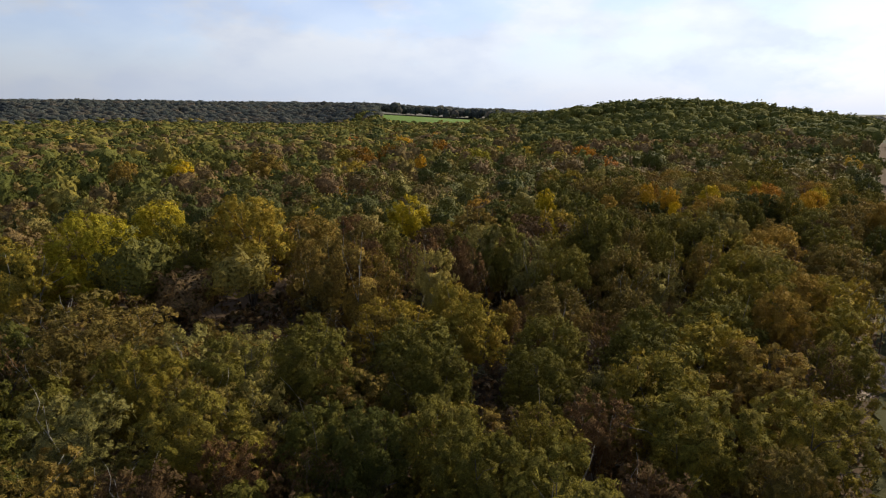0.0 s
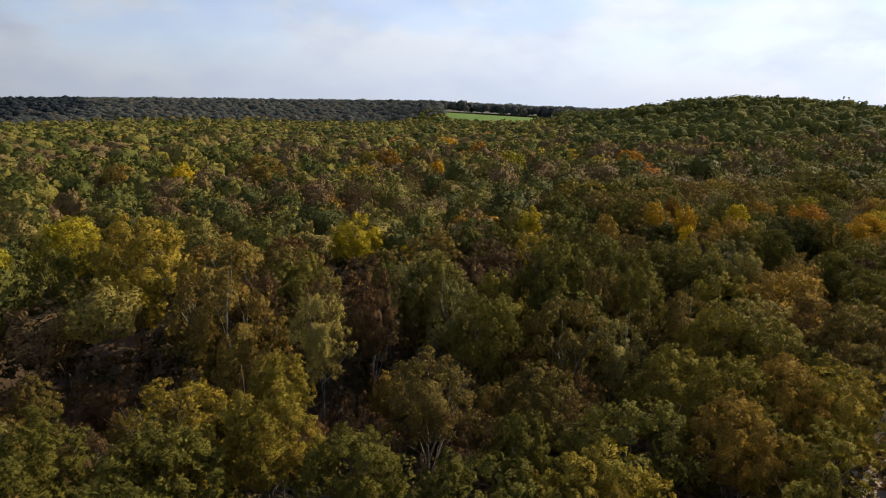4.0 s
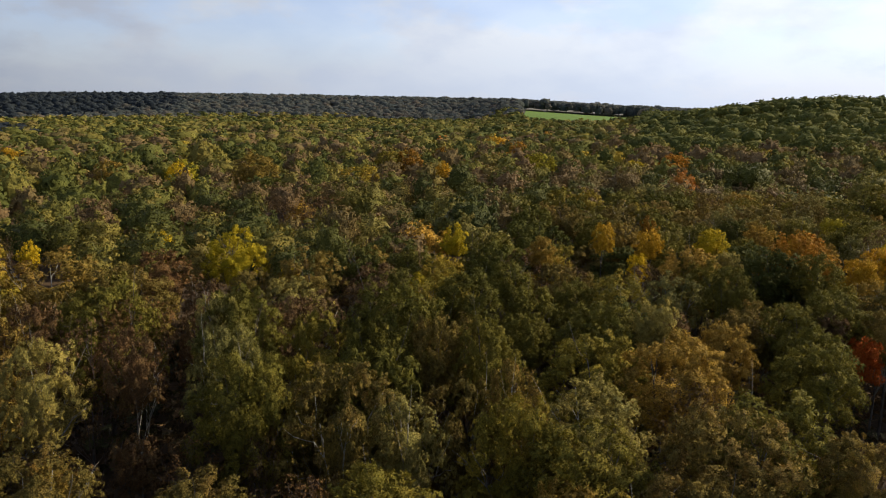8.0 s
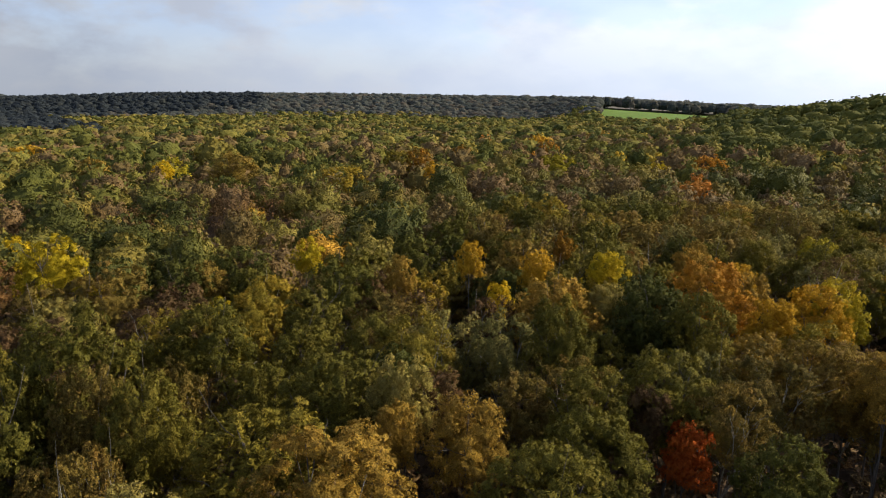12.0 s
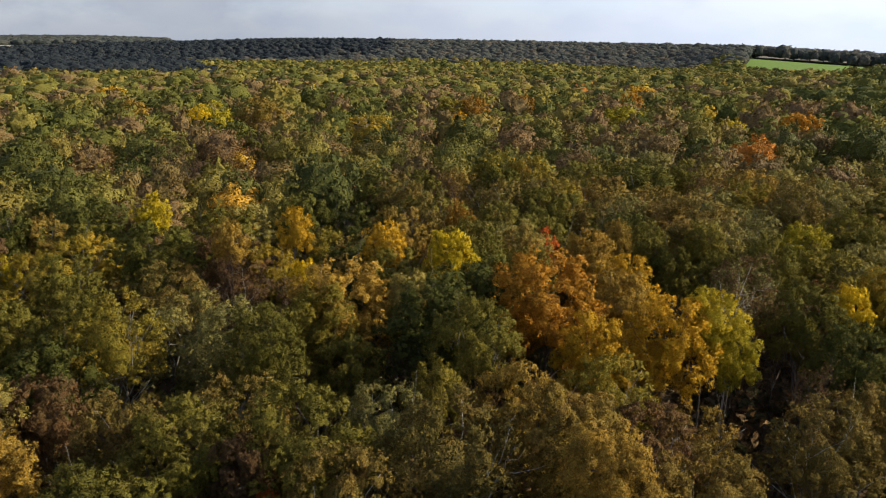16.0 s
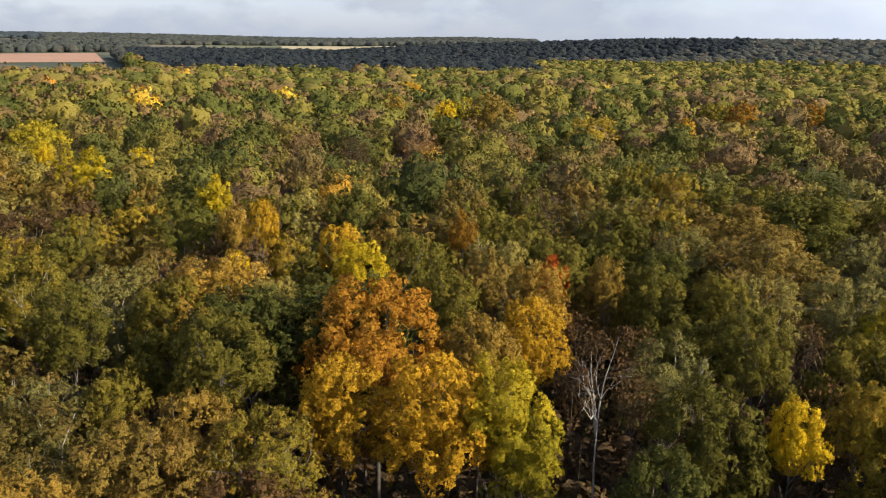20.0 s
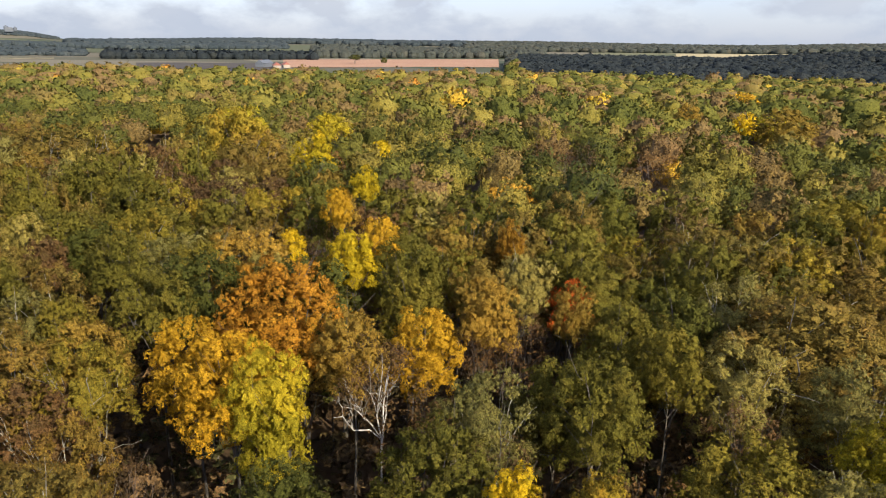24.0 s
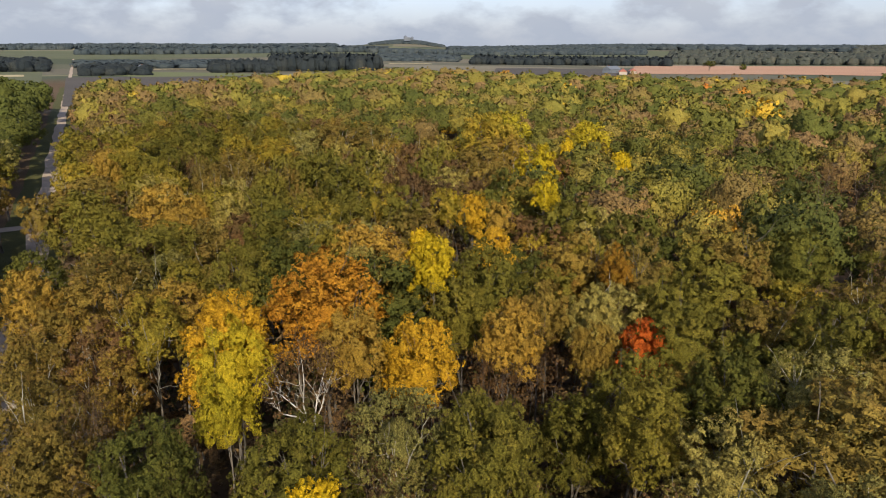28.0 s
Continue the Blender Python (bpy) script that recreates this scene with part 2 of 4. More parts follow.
LEAF = {
    "green": leaf_material("oak_leaves_green", [(0.0, (0.107, 0.098, 0.017)), (0.6, (0.139, 0.124, 0.021)), (0.9, (0.184, 0.150, 0.024)), (1.0, (0.225, 0.165, 0.030))], (0.180, 0.142, 0.028), 0.5),
    "dark": leaf_material("oak_leaves_dark_green", [(0.0, (0.060, 0.068, 0.016)), (0.7, (0.084, 0.088, 0.018)), (1.0, (0.127, 0.110, 0.023))], (0.097, 0.090, 0.021), 0.5),
    "olive": leaf_material("oak_leaves_olive", [(0.0, (0.132, 0.104, 0.026)), (0.6, (0.176, 0.130, 0.030)), (1.0, (0.245, 0.165, 0.038))], (0.215, 0.122, 0.034), 0.55),
    "pale": leaf_material("oak_leaves_grey_green", [(0.0, (0.177, 0.162, 0.047)), (0.6, (0.225, 0.198, 0.059)), (1.0, (0.297, 0.248, 0.073))], (0.243, 0.173, 0.046), 0.4),
    "lime": leaf_material("leaves_yellow_green", [(0.0, (0.25, 0.215, 0.018)), (0.5, (0.36, 0.295, 0.021)), (1.0, (0.52, 0.39, 0.026))], (0.204, 0.183, 0.021), 0.6),
    "yellowing": leaf_material("leaves_turning_yellow", [(0.0, (0.165, 0.138, 0.022)), (0.5, (0.222, 0.178, 0.025)), (1.0, (0.330, 0.240, 0.028))], (0.320, 0.190, 0.026), 0.5),
    "yellow": leaf_material("leaves_bright_yellow", [(0.0, (0.331, 0.241, 0.013)), (0.45, (0.485, 0.351, 0.015)), (1.0, (0.584, 0.428, 0.021))], (0.285, 0.244, 0.016), 0.55),
    "gold": leaf_material("leaves_golden", [(0.0, (0.33, 0.190, 0.016)), (0.5, (0.47, 0.275, 0.019)), (1.0, (0.57, 0.35, 0.022))], (0.34, 0.20, 0.022), 0.5),
    "orange": leaf_material("leaves_orange_brown", [(0.0, (0.205, 0.095, 0.015)), (0.5, (0.310, 0.150, 0.018)), (1.0, (0.41, 0.210, 0.024))], (0.36, 0.21, 0.022), 0.6),
    "red": leaf_material("leaves_red_orange", [(0.0, (0.278, 0.061, 0.012)), (0.6, (0.399, 0.089, 0.016)), (1.0, (0.443, 0.130, 0.018))], (0.395, 0.123, 0.019), 0.5),
    "brown": leaf_material("leaves_withered_brown", [(0.0, (0.097, 0.057, 0.027)), (0.6, (0.132, 0.077, 0.034)), (1.0, (0.176, 0.104, 0.043))], (0.099, 0.076, 0.031), 0.6),
    "tan": leaf_material("leaves_tan_gold", [(0.0, (0.190, 0.122, 0.028)), (0.5, (0.280, 0.182, 0.034)), (1.0, (0.365, 0.245, 0.038))], (0.185, 0.135, 0.032), 0.5),
}
BARK = bark_material("grey_bark", (0.045, 0.038, 0.030), (0.13, 0.115, 0.095))
BARK_PALE = bark_material("lichen_bark", (0.12, 0.11, 0.085), (0.33, 0.31, 0.25))
BARK_BIRCH = bark_material("birch_bark", (0.16, 0.14, 0.115), (0.46, 0.43, 0.38), 3.0)
TWIG = bark_material("twigs", (0.07, 0.050, 0.038), (0.15, 0.112, 0.085))

WOODS = [(0.0, (0.045, 0.056, 0.013)), (0.25, (0.070, 0.078, 0.016)), (0.48, (0.115, 0.111, 0.021)), (0.66, (0.152, 0.133, 0.026)), (0.76, (0.112, 0.086, 0.029)),
         (0.85, (0.128, 0.088, 0.036)), (0.90, (0.19, 0.165, 0.026)), (0.955, (0.34, 0.25, 0.026)), (0.985, (0.32, 0.18, 0.024)), (1.0, (0.36, 0.12, 0.02))]


def woods_material(name, stops, gloss=0.65, grain=3.4, ragged=0.0, glow=0.15, share=0.535, depth=1.0):
    """Joined trees: each tree's tone stands in the attribute tree_tone, each leaf varies a little."""
    m, n, l, p = base_material(name)
    at = n.new("ShaderNodeAttribute")
    at.attribute_name = "tree_tone"
    r = ramp_node(n, stops)
    l.new(at.outputs["Fac"], r.inputs[0])
    geo = n.new("ShaderNodeNewGeometry")
    v = ramp_node(n, [(0.0, (0.88, 0.90, 0.91)), (0.6, (1.0, 1.0, 1.0)), (1.0, (1.16, 1.12, 1.04))])
    l.new(geo.outputs["Random Per Island"], v.inputs[0])
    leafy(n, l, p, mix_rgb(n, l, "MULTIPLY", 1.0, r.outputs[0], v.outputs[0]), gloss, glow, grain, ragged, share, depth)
    return m


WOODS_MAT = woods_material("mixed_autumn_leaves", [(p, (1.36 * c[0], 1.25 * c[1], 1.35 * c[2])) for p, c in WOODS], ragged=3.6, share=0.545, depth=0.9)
# the same leaves for far trees, slightly lighter and bluer
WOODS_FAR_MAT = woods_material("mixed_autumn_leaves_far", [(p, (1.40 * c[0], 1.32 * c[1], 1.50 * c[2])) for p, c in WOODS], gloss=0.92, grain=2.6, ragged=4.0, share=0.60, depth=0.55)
# dark far woods: cloud shadow and haze put into the leaf colour
SHADED_WOODS_MAT = woods_material("shade_toned_woods", [(0.0, (0.026, 0.034, 0.040)), (0.6, (0.032, 0.040, 0.045)), (1.0, (0.042, 0.048, 0.048))], 0.8, 0.8, 1.2, 0.3, 0.6, depth=0.35)
# the next two mix the blue-grey of distance haze into their base colour
HAZED_WOODS_MAT = woods_material("haze_toned_woods", [(0.0, (0.050, 0.066, 0.078)), (0.6, (0.060, 0.077, 0.088)), (1.0, (0.072, 0.086, 0.092))], 0.8, 0.8, 1.2, 0.3, 0.6, depth=0.35)
FAR_MAT = woods_material("haze_toned_leaves", [(0.0, (0.080, 0.094, 0.086)), (0.5, (0.104, 0.113, 0.100)), (0.9, (0.128, 0.120, 0.098)), (1.0, (0.140, 0.116, 0.090))], 0.8, 0.9, 1.2, 0.45, 0.6, depth=0.45)
SHRUB_MAT = woods_material("undergrowth_leaves", [(0.0, (0.065, 0.070, 0.025)), (0.5, (0.115, 0.080, 0.040)), (1.0, (0.17, 0.105, 0.05))], ragged=3.0)
LITTER = land_material("leaf_litter_and_fields", [(0.25, (0.040, 0.028, 0.018)), (0.5, (0.085, 0.056, 0.032)), (0.8, (0.13, 0.085, 0.045))], 0.09, 3.0)
GRAVEL = ground_material("pale_gravel", [(0.25, (0.20, 0.155, 0.12)), (0.5, (0.33, 0.265, 0.21)), (0.8, (0.47, 0.39, 0.31))], 0.35, 9.0, 0.03)
GRASS = ground_material("rough_grass", [(0.25, (0.032, 0.036, 0.013)), (0.5, (0.060, 0.062, 0.021)), (0.8, (0.10, 0.09, 0.035))], 0.3, 5.0)
CROP = ground_material("young_green_crop", [(0.25, (0.075, 0.135, 0.020)), (0.75, (0.14, 0.22, 0.035))], 0.012, 0.4, 0.1, 0.25)
PLOUGHED = ground_material("ploughed_red_earth", [(0.25, (0.26, 0.145, 0.095)), (0.75, (0.40, 0.25, 0.17))], 0.010, 0.5, 0.2, 0.2)
# grey-brown earth, its colour darkened to stand for cloud shadow
FALLOW = ground_material("shade_toned_fallow_earth", [(0.25, (0.046, 0.042, 0.040)), (0.75, (0.088, 0.078, 0.070))], 0.012, 0.5, 0.2, 0.2)
STUBBLE = ground_material("pale_stubble", [(0.25, (0.26, 0.22, 0.13)), (0.75, (0.42, 0.36, 0.22))], 0.012, 0.5, 0.2, 0.2)
MEADOW = ground_material("dull_meadow", [(0.25, (0.062, 0.072, 0.042)), (0.75, (0.105, 0.112, 0.064))], 0.008, 0.3)

# ---- the lie of the land ----


def smooth(a, b, v):
    s = np.clip((v - a) / (b - a), 0, 1)
    return s * s * (3 - 2 * s)


def bearing(x, y):
    """Degrees to the left of +y, seen from the middle of the flight."""
    return np.degrees(np.arctan2(-(x - 45), y - 60))


def bearing_w(x, y):
    """The same, seen from the end of the flight."""
    b = np.degrees(np.arctan2(-(x - 92), y - 138))
    return np.where(b < -100, b + 360, b)


def land(x, y):
    """Height of the ground in metres (arrays or numbers)."""
    x, y = np.asarray(x, float), np.asarray(y, float)
    psi, far = bearing(x, y), np.hypot(x - 45, y - 60)
    wide = np.where(x > 180, 140.0, 128.0)
    z = 25 * np.exp(-(((x - 180) / wide) ** 2) - ((y - 580) / 220) ** 2)
    height = np.interp(psi, [-60, -6, 1, 9, 15, 32, 44, 52, 60, 68, 180], [0, 12, 16, 23, 24, 25, 22, 16, 10, 0, 0])
    foot = np.interp(psi, [-10, -3, 10, 14], [740, 600, 600, 740])
    z = z + height * smooth(foot, foot + 290, far)
    rim = np.interp(psi, [-40, 40, 60, 100, 118, 132, 160], [0, 0, 24, 22, 12, 16, 14])
    z = z + rim * smooth(1900, 3300, far)
    z = z + np.interp(psi, [66, 90, 105, 118, 128, 140, 152, 170], [0, 4, 9, 5, 12, 9, 6, 4]) * smooth(1350, 1900, far)
    z = z + 2.5 * np.sin(x * 0.004 + 1) * np.sin(y * 0.0047) * smooth(900, 1500, far)
    cx, cy = 92 - 3750 * np.sin(radians(124.5)), 138 + 3750 * np.cos(radians(124.5))
    return z + 34 * np.exp(-(((x - cx) ** 2 + (y - cy) ** 2) / 190.0**2))


def mesh_object(name, verts, faces, material, smooth_faces=True):
    me = bpy.data.meshes.new(name)
    me.from_pydata([tuple(v) for v in verts], [], faces)
    me.materials.append(material)
    if smooth_faces:
        me.polygons.foreach_set("use_smooth", [True] * len(me.polygons))
    me.update()
    return new(name, me)


def sheet(name, grid, material, lift=0.0):
    """A sheet draped over the land; grid: rows of (x, y)."""
    grid = np.asarray(grid, float)
    a, b = grid.shape[:2]
    z = land(grid[..., 0], grid[..., 1]) + lift
    v = np.concatenate([grid, z[..., None]], -1).reshape(-1, 3)
    f = [(i * b + j, i * b + j + 1, (i + 1) * b + j + 1, (i + 1) * b + j) for i in range(a - 1) for j in range(b - 1)]
    return mesh_object(name, v, f, material)


def polar(psi, far):
    return 45 - far * np.sin(np.radians(psi)), 60 + far * np.cos(np.radians(psi))


def polar_w(psi, far):
    return 92 - far * np.sin(np.radians(psi)), 138 + far * np.cos(np.radians(psi))


radii = np.concatenate([[0.01], np.geomspace(12, 4700, 210)])
turns = np.linspace(0, 360, 241)
TT, RR = np.meshgrid(turns, radii)
gx, gy = polar(TT, RR)
tagged(sheet("ground", np.stack([gx, gy], -1)[:, ::-1], LITTER), "brown leaf-littered forest floor rolling to the horizon", "ground", kind="structure")


def field(name, psi0, psi1, far0, far1, material, label, skew=0.0, lift=0.35):
    """A field between two bearings and two distances; skew: metres by which the second bearing's side lies farther off."""
    u, v = np.meshgrid(np.linspace(0, 1, 40), np.linspace(0, 1, 16))
    wob = 6 * np.sin(9 * u + far0) + 5 * np.sin(7 * v + psi0)
    px, py = (polar_w if psi0 > 50 else polar)(psi0 + (psi1 - psi0) * u, far0 + (far1 - far0) * v + skew * u + wob)
    return tagged(sheet(name, np.stack([px, py], -1)[:, ::-1], material, lift), label, "field", kind="structure")


# fields, by bearing and distance
field("crop_field", 0.2, 9.3, 630, 908, CROP, "bright green young crop on a slope before the woods")
field("ploughed_field", 89.5, 106.4, 985, 1420, PLOUGHED, "bare reddish ploughed field beyond the forest edge", -90)
field("fallow_field", 106.6, 117, 780, 1080, FALLOW, "dark grey-brown fallow field")
field("stubble_field", 122.2, 125.6, 1300, 1350, STUBBLE, "pale tan stubble strip between the woods")
field("fallow_field", 131, 148.9, 420, 800, FALLOW, "dull grey-brown fallow field beside the forest road")
field("meadow", 150.4, 172, 640, 1000, MEADOW, "dull green meadow beyond the forest")
field("stubble_field", 151.5, 166, 830, 880, STUBBLE, "thin pale stubble strip in the meadow", 0, 0.7)
field("meadow", 93, 160, 1700, 2600, MEADOW, "dull green pasture in the plain")
field("stubble_field", 58, 76, 2050, 2350, STUBBLE, "pale stubble field on a distant rise", 0, 0.8)
field("meadow", 52, 66, 1750, 2300, MEADOW, "dull green fields on a distant rise")
field("stubble_field", 139, 147.5, 1010, 1035, STUBBLE, "thin pale stubble strip before dark woods", 0, 0.8)

# ---- the forest road ----
ROAD_AT, ROAD_WAY = np.array([60.0, 82.0]), np.array([-0.5225, -0.8526])
ROAD_SIDE = np.array([-ROAD_WAY[1], ROAD_WAY[0]])  # towards +x


def strip(name, far0, far1, side0, side1, material, label, lift, step=6.0, wobble=0.25):
    s = np.concatenate([np.arange(far0, min(far1, 500), step), np.geomspace(500, far1, 60)]) if far1 > 520 else np.arange(far0, far1, step)
    w = np.linspace(side0, side1, 6)
    grid = ROAD_AT + s[:, None, None] * ROAD_WAY + w[None, :, None] * ROAD_SIDE
    grid = grid + (wobble * (np.sin(s * 0.21) + np.sin(s * 0.083 + 1)))[:, None, None] * ROAD_SIDE
    return tagged(sheet(name, grid, material, lift), label, "road" if "road" in name or "track" in name else "verge", kind="structure")


strip("road", -150, 2700, -1.7, 1.7, GRAVEL, "straight pale gravel forest road", 0.14)
strip("verge", -150, 560, 1.6, 5.5, GRASS, "rough grass verge beside the gravel road", 0.06)
strip("verge", -150, 560, -4.2, -1.6, GRASS, "narrow grass verge beside the gravel road", 0.06)
tu = np.linspace(0, 1, 12)
t0, t1 = np.array([24.5, 21.0]), np.array([52.0, 8.0])
tgrid = np.array([[t0 + (t1 - t0) * a + np.array([0.43, 0.9]) * b + np.array([0, 2.5 * a * a]) for b in (-1.8, -0.6, 0.6, 1.8)] for a in tu])
tagged(sheet("track", tgrid[:, ::-1], GRAVEL, 0.18), "short gravel side track joining the forest road", "track", kind="structure")

# ---- trees ----
RNG = np.random.default_rng(7)


def unit(v):
    return v / np.maximum(np.linalg.norm(v, axis=-1, keepdims=True), 1e-9)


def clumps(rng, cs, rs, each):
    """Smaller clumps over the upper skin of each lobe: centres, sizes, and the way from the lobe."""
    cs, rs = np.repeat(np.asarray(cs, float), each, 0), np.repeat(np.asarray(rs, float), each)
    way = rng.normal(size=cs.shape)
    way[:, 2] += 0.75
    way = unit(way)
    return cs + way * (rs * 0.74)[:, None] * [1, 1, 0.85], rs * (0.26 + 0.24 * rng.random(len(rs))), way


def leaf_sprays(rng, cs, rs, each, count, leaf, loose=0.5, own=1.0):
    """Small leaf sprays over the clumps of a crown, and the way that each one faces."""
    at0, size, way0 = clumps(rng, cs, rs, each)
    k = rng.choice(len(size), count, p=size**2 / (size**2).sum())
    way = rng.normal(size=(count, 3)) + 0.45 * way0[k]
    way[:, 2] += 0.30
    way = unit(way)
    at = at0[k] + way * (size[k] * (0.50 + 0.62 * rng.random(count) ** 0.7))[:, None]
    nrm = unit(way * (1 - loose) + 0.3 * way0[k] + loose * rng.normal(size=(count, 3)) + [0, 0, 1.1 - own])
    nrm *= np.where((nrm * (way + [0, 0, 0.5])).sum(1) < 0, -1.0, 1.0)[:, None]
    tang = unit(np.cross(nrm, rng.normal(size=(count, 3))))
    bit = np.cross(nrm, tang)
    core = np.array([0, 0, np.asarray(cs)[:, 2].mean() - 1.5])
    soft = unit(own * (0.40 * way + 0.45 * way0[k] + 0.40 * nrm) + 0.30 * unit(at - core))
    s = leaf * (0.55 + 0.9 * rng.random(count))[:, None]
    j = lambda: 1 + 0.5 * (rng.random((count, 1)) - 0.5)  # noqa: E731
    quads = np.stack([at + tang * s * 0.62 * j(), at + bit * s * 0.42 * j() + nrm * s * 0.16, at - tang * s * 0.55 * j(), at - bit * s * 0.42 * j() + nrm * s * 0.10], 1)
    return quads, np.repeat(soft[:, None], 4, 1)


def cube_sphere(div):
    """The quads of a sphere made from a cube, each side cut div times: corners (n, 4) into points (m, 3)."""
    pts, faces, seen = [], [], {}
    for axis in range(3):
        for side in (-1, 1):
            for i in range(div):
                for j in range(div):
                    quad = []
                    for u, v in ((0, 0), (1, 0), (1, 1), (0, 1)):
                        p = [0.0, 0.0, 0.0]
                        p[axis], p[(axis + 1) % 3], p[(axis + 2) % 3] = side, 2 * (i + u) / div - 1, 2 * (j + v) / div - 1
                        key = tuple(round(q, 4) for q in p)
                        if key not in seen:
                            seen[key] = len(pts)
                            pts.append(p)
                        quad.append(seen[key])
                    faces.append(quad if side > 0 else quad[::-1])
    return unit(np.array(pts)), np.array(faces)


def shell_quads(rng, centres, sizes, div, fill=0.9, rough=0.2, facing=(0.25, 1.0)):
    """The leafy body of each lobe: a rough lump, open below."""
    pts, faces = cube_sphere(div)
    centres = np.asarray(centres, float)
    core = np.array([0, 0, centres[:, 2].mean() - 1.5])
    out, nor = [], []
    for c, r in zip(centres, np.asarray(sizes, float)):
        turn = unit(rng.normal(size=3))
        lump = pts * (1 + rough * rng.normal(size=(len(pts), 1)))
        ca, sa = np.cos(turn[0] * 3), np.sin(turn[0] * 3)
        way = np.stack([lump[:, 0] * ca - lump[:, 1] * sa, lump[:, 0] * sa + lump[:, 1] * ca, lump[:, 2] * 0.9], 1)
        at = c + way * r * fill
        soft = unit(facing[0] * unit(way) + facing[1] * unit(at - core))
        keep = unit(way)[faces].mean(1)[:, 2] > -0.45
        out.append(at[faces[keep]])
        nor.append(soft[faces[keep]])
    return np.concatenate(out), np.concatenate(nor)


def quads_mesh(name, quads, faced, material, tone=None, spray=None):
    """A mesh of loose quads, shaded the way they face; tone, spray: a number for each quad."""
    quads = np.ascontiguousarray(quads, np.float32)
    n = len(quads)
    me = bpy.data.meshes.new(name)
    me.vertices.add(4 * n)
    me.vertices.foreach_set("co", quads.ravel())
    me.loops.add(4 * n)
    me.loops.foreach_set("vertex_index", np.arange(4 * n, dtype=np.int32))
    me.polygons.add(n)
    me.polygons.foreach_set("loop_start", np.arange(0, 4 * n, 4, dtype=np.int32))
    me.polygons.foreach_set("use_smooth", np.ones(n, bool))
    me.update(calc_edges=True)
    turned = me.attributes.new("custom_normal", "FLOAT_VECTOR", "POINT")
    turned.data.foreach_set("vector", np.asarray(faced, np.float32).ravel())
    if tone is not None:
        at = me.attributes.new("tree_tone", "FLOAT", "FACE")
        at.data.foreach_set("value", np.asarray(tone, np.float32))
    at = me.attributes.new("spray", "FLOAT", "FACE")
    at.data.foreach_set("value", np.zeros(n, np.float32) if spray is None else np.asarray(spray, np.float32))
    me.materials.append(material)
    return me


def tube(points, radii, sides=5):
    """A tapered tube along points: vertices and faces."""
    points = [Vector(p) for p in points]
    verts, faces = [], []
    for i, p in enumerate(points):
        way = (points[min(i + 1, len(points) - 1)] - points[max(i - 1, 0)]).normalized()
        a = way.orthogonal().normalized()
        b = way.cross(a)
        for s in range(sides):
            g = 2 * math.pi * s / sides
            verts.append(p + (a * math.cos(g) + b * math.sin(g)) * radii[i])
    for i in range(len(points) - 1):
        for s in range(sides):
            t = (s + 1) % sides
            faces.append((i * sides + s, i * sides + t, (i + 1) * sides + t, (i + 1) * sides + s))
    faces.append(tuple(range(sides * (len(points) - 1), sides * len(points))))
    return verts, faces


def join_tubes(name, tubes, material):
    verts, faces = [], []
    for v, f in tubes:
        o = len(verts)
        verts += v
        faces += [tuple(i + o for i in q) for q in f]
    me = bpy.data.meshes.new(name)
    me.from_pydata([tuple(v) for v in verts], [], faces)
    me.materials.append(material)
    me.polygons.foreach_set("use_smooth", [True] * len(me.polygons))
    return me


def bent(rng, a, b, steps, wob):
    a, b = np.asarray(a, float), np.asarray(b, float)
    out = []
    for i in range(steps + 1):
        u = i / steps
        p = a + (b - a) * u + np.array([0, 0, 1]) * wob * 0.5 * math.sin(math.pi * u)
        if 0 < i < steps:
            p = p + rng.normal(size=3) * wob * 0.45
        out.append(p)
    return out


def limb_tubes(rng, start, end, r, forks, wob, depth=2):
    """A limb with its forks."""
    pts = bent(rng, start, end, 4, wob)
    tubes = [tube(pts, [r * (1 - 0.72 * i / 4) for i in range(5)], 5 if r > 0.06 else 3)]
    if depth:
        for _ in range(forks):
            u = int(rng.integers(1, 4))
            length = np.linalg.norm(np.subtract(end, start)) * (0.28 + 0.26 * rng.random())
            way = unit(unit(np.subtract(end, start)) + rng.normal(size=3) * 0.55 + np.array([0, 0, 0.25]))
            tubes += limb_tubes(rng, pts[u], pts[u] + way * length, r * 0.5, forks, wob * 0.6, depth - 1)
    return tubes


def crown_lobes(rng, radius, low, top, lobes, size, shape):
    """Centres and sizes of the lobes of a domed crown; shape: how far the dome is drawn in towards its top."""
    cs, rs = [], []
    for i in range(lobes):
        c = 1 - 1.28 * (i + 0.5) / lobes
        s = math.sqrt(1 - c * c) ** shape
        g = i * 2.399 + rng.random() * 0.8
        r = radius * size * (0.7 + 0.6 * rng.random())
        q = (radius - r * 0.8) * s * (0.78 + 0.3 * rng.random())
        mid = low + 0.36 * (top - low)
        z = mid + (top - mid) * c * (0.86 + 0.2 * rng.random()) - r * 0.55
        if c < 0:
            z = mid + (mid - low) * c * 2.2 - r * 0.3
        cs.append((q * math.cos(g), q * math.sin(g), z))
        rs.append(r)
    return cs, rs


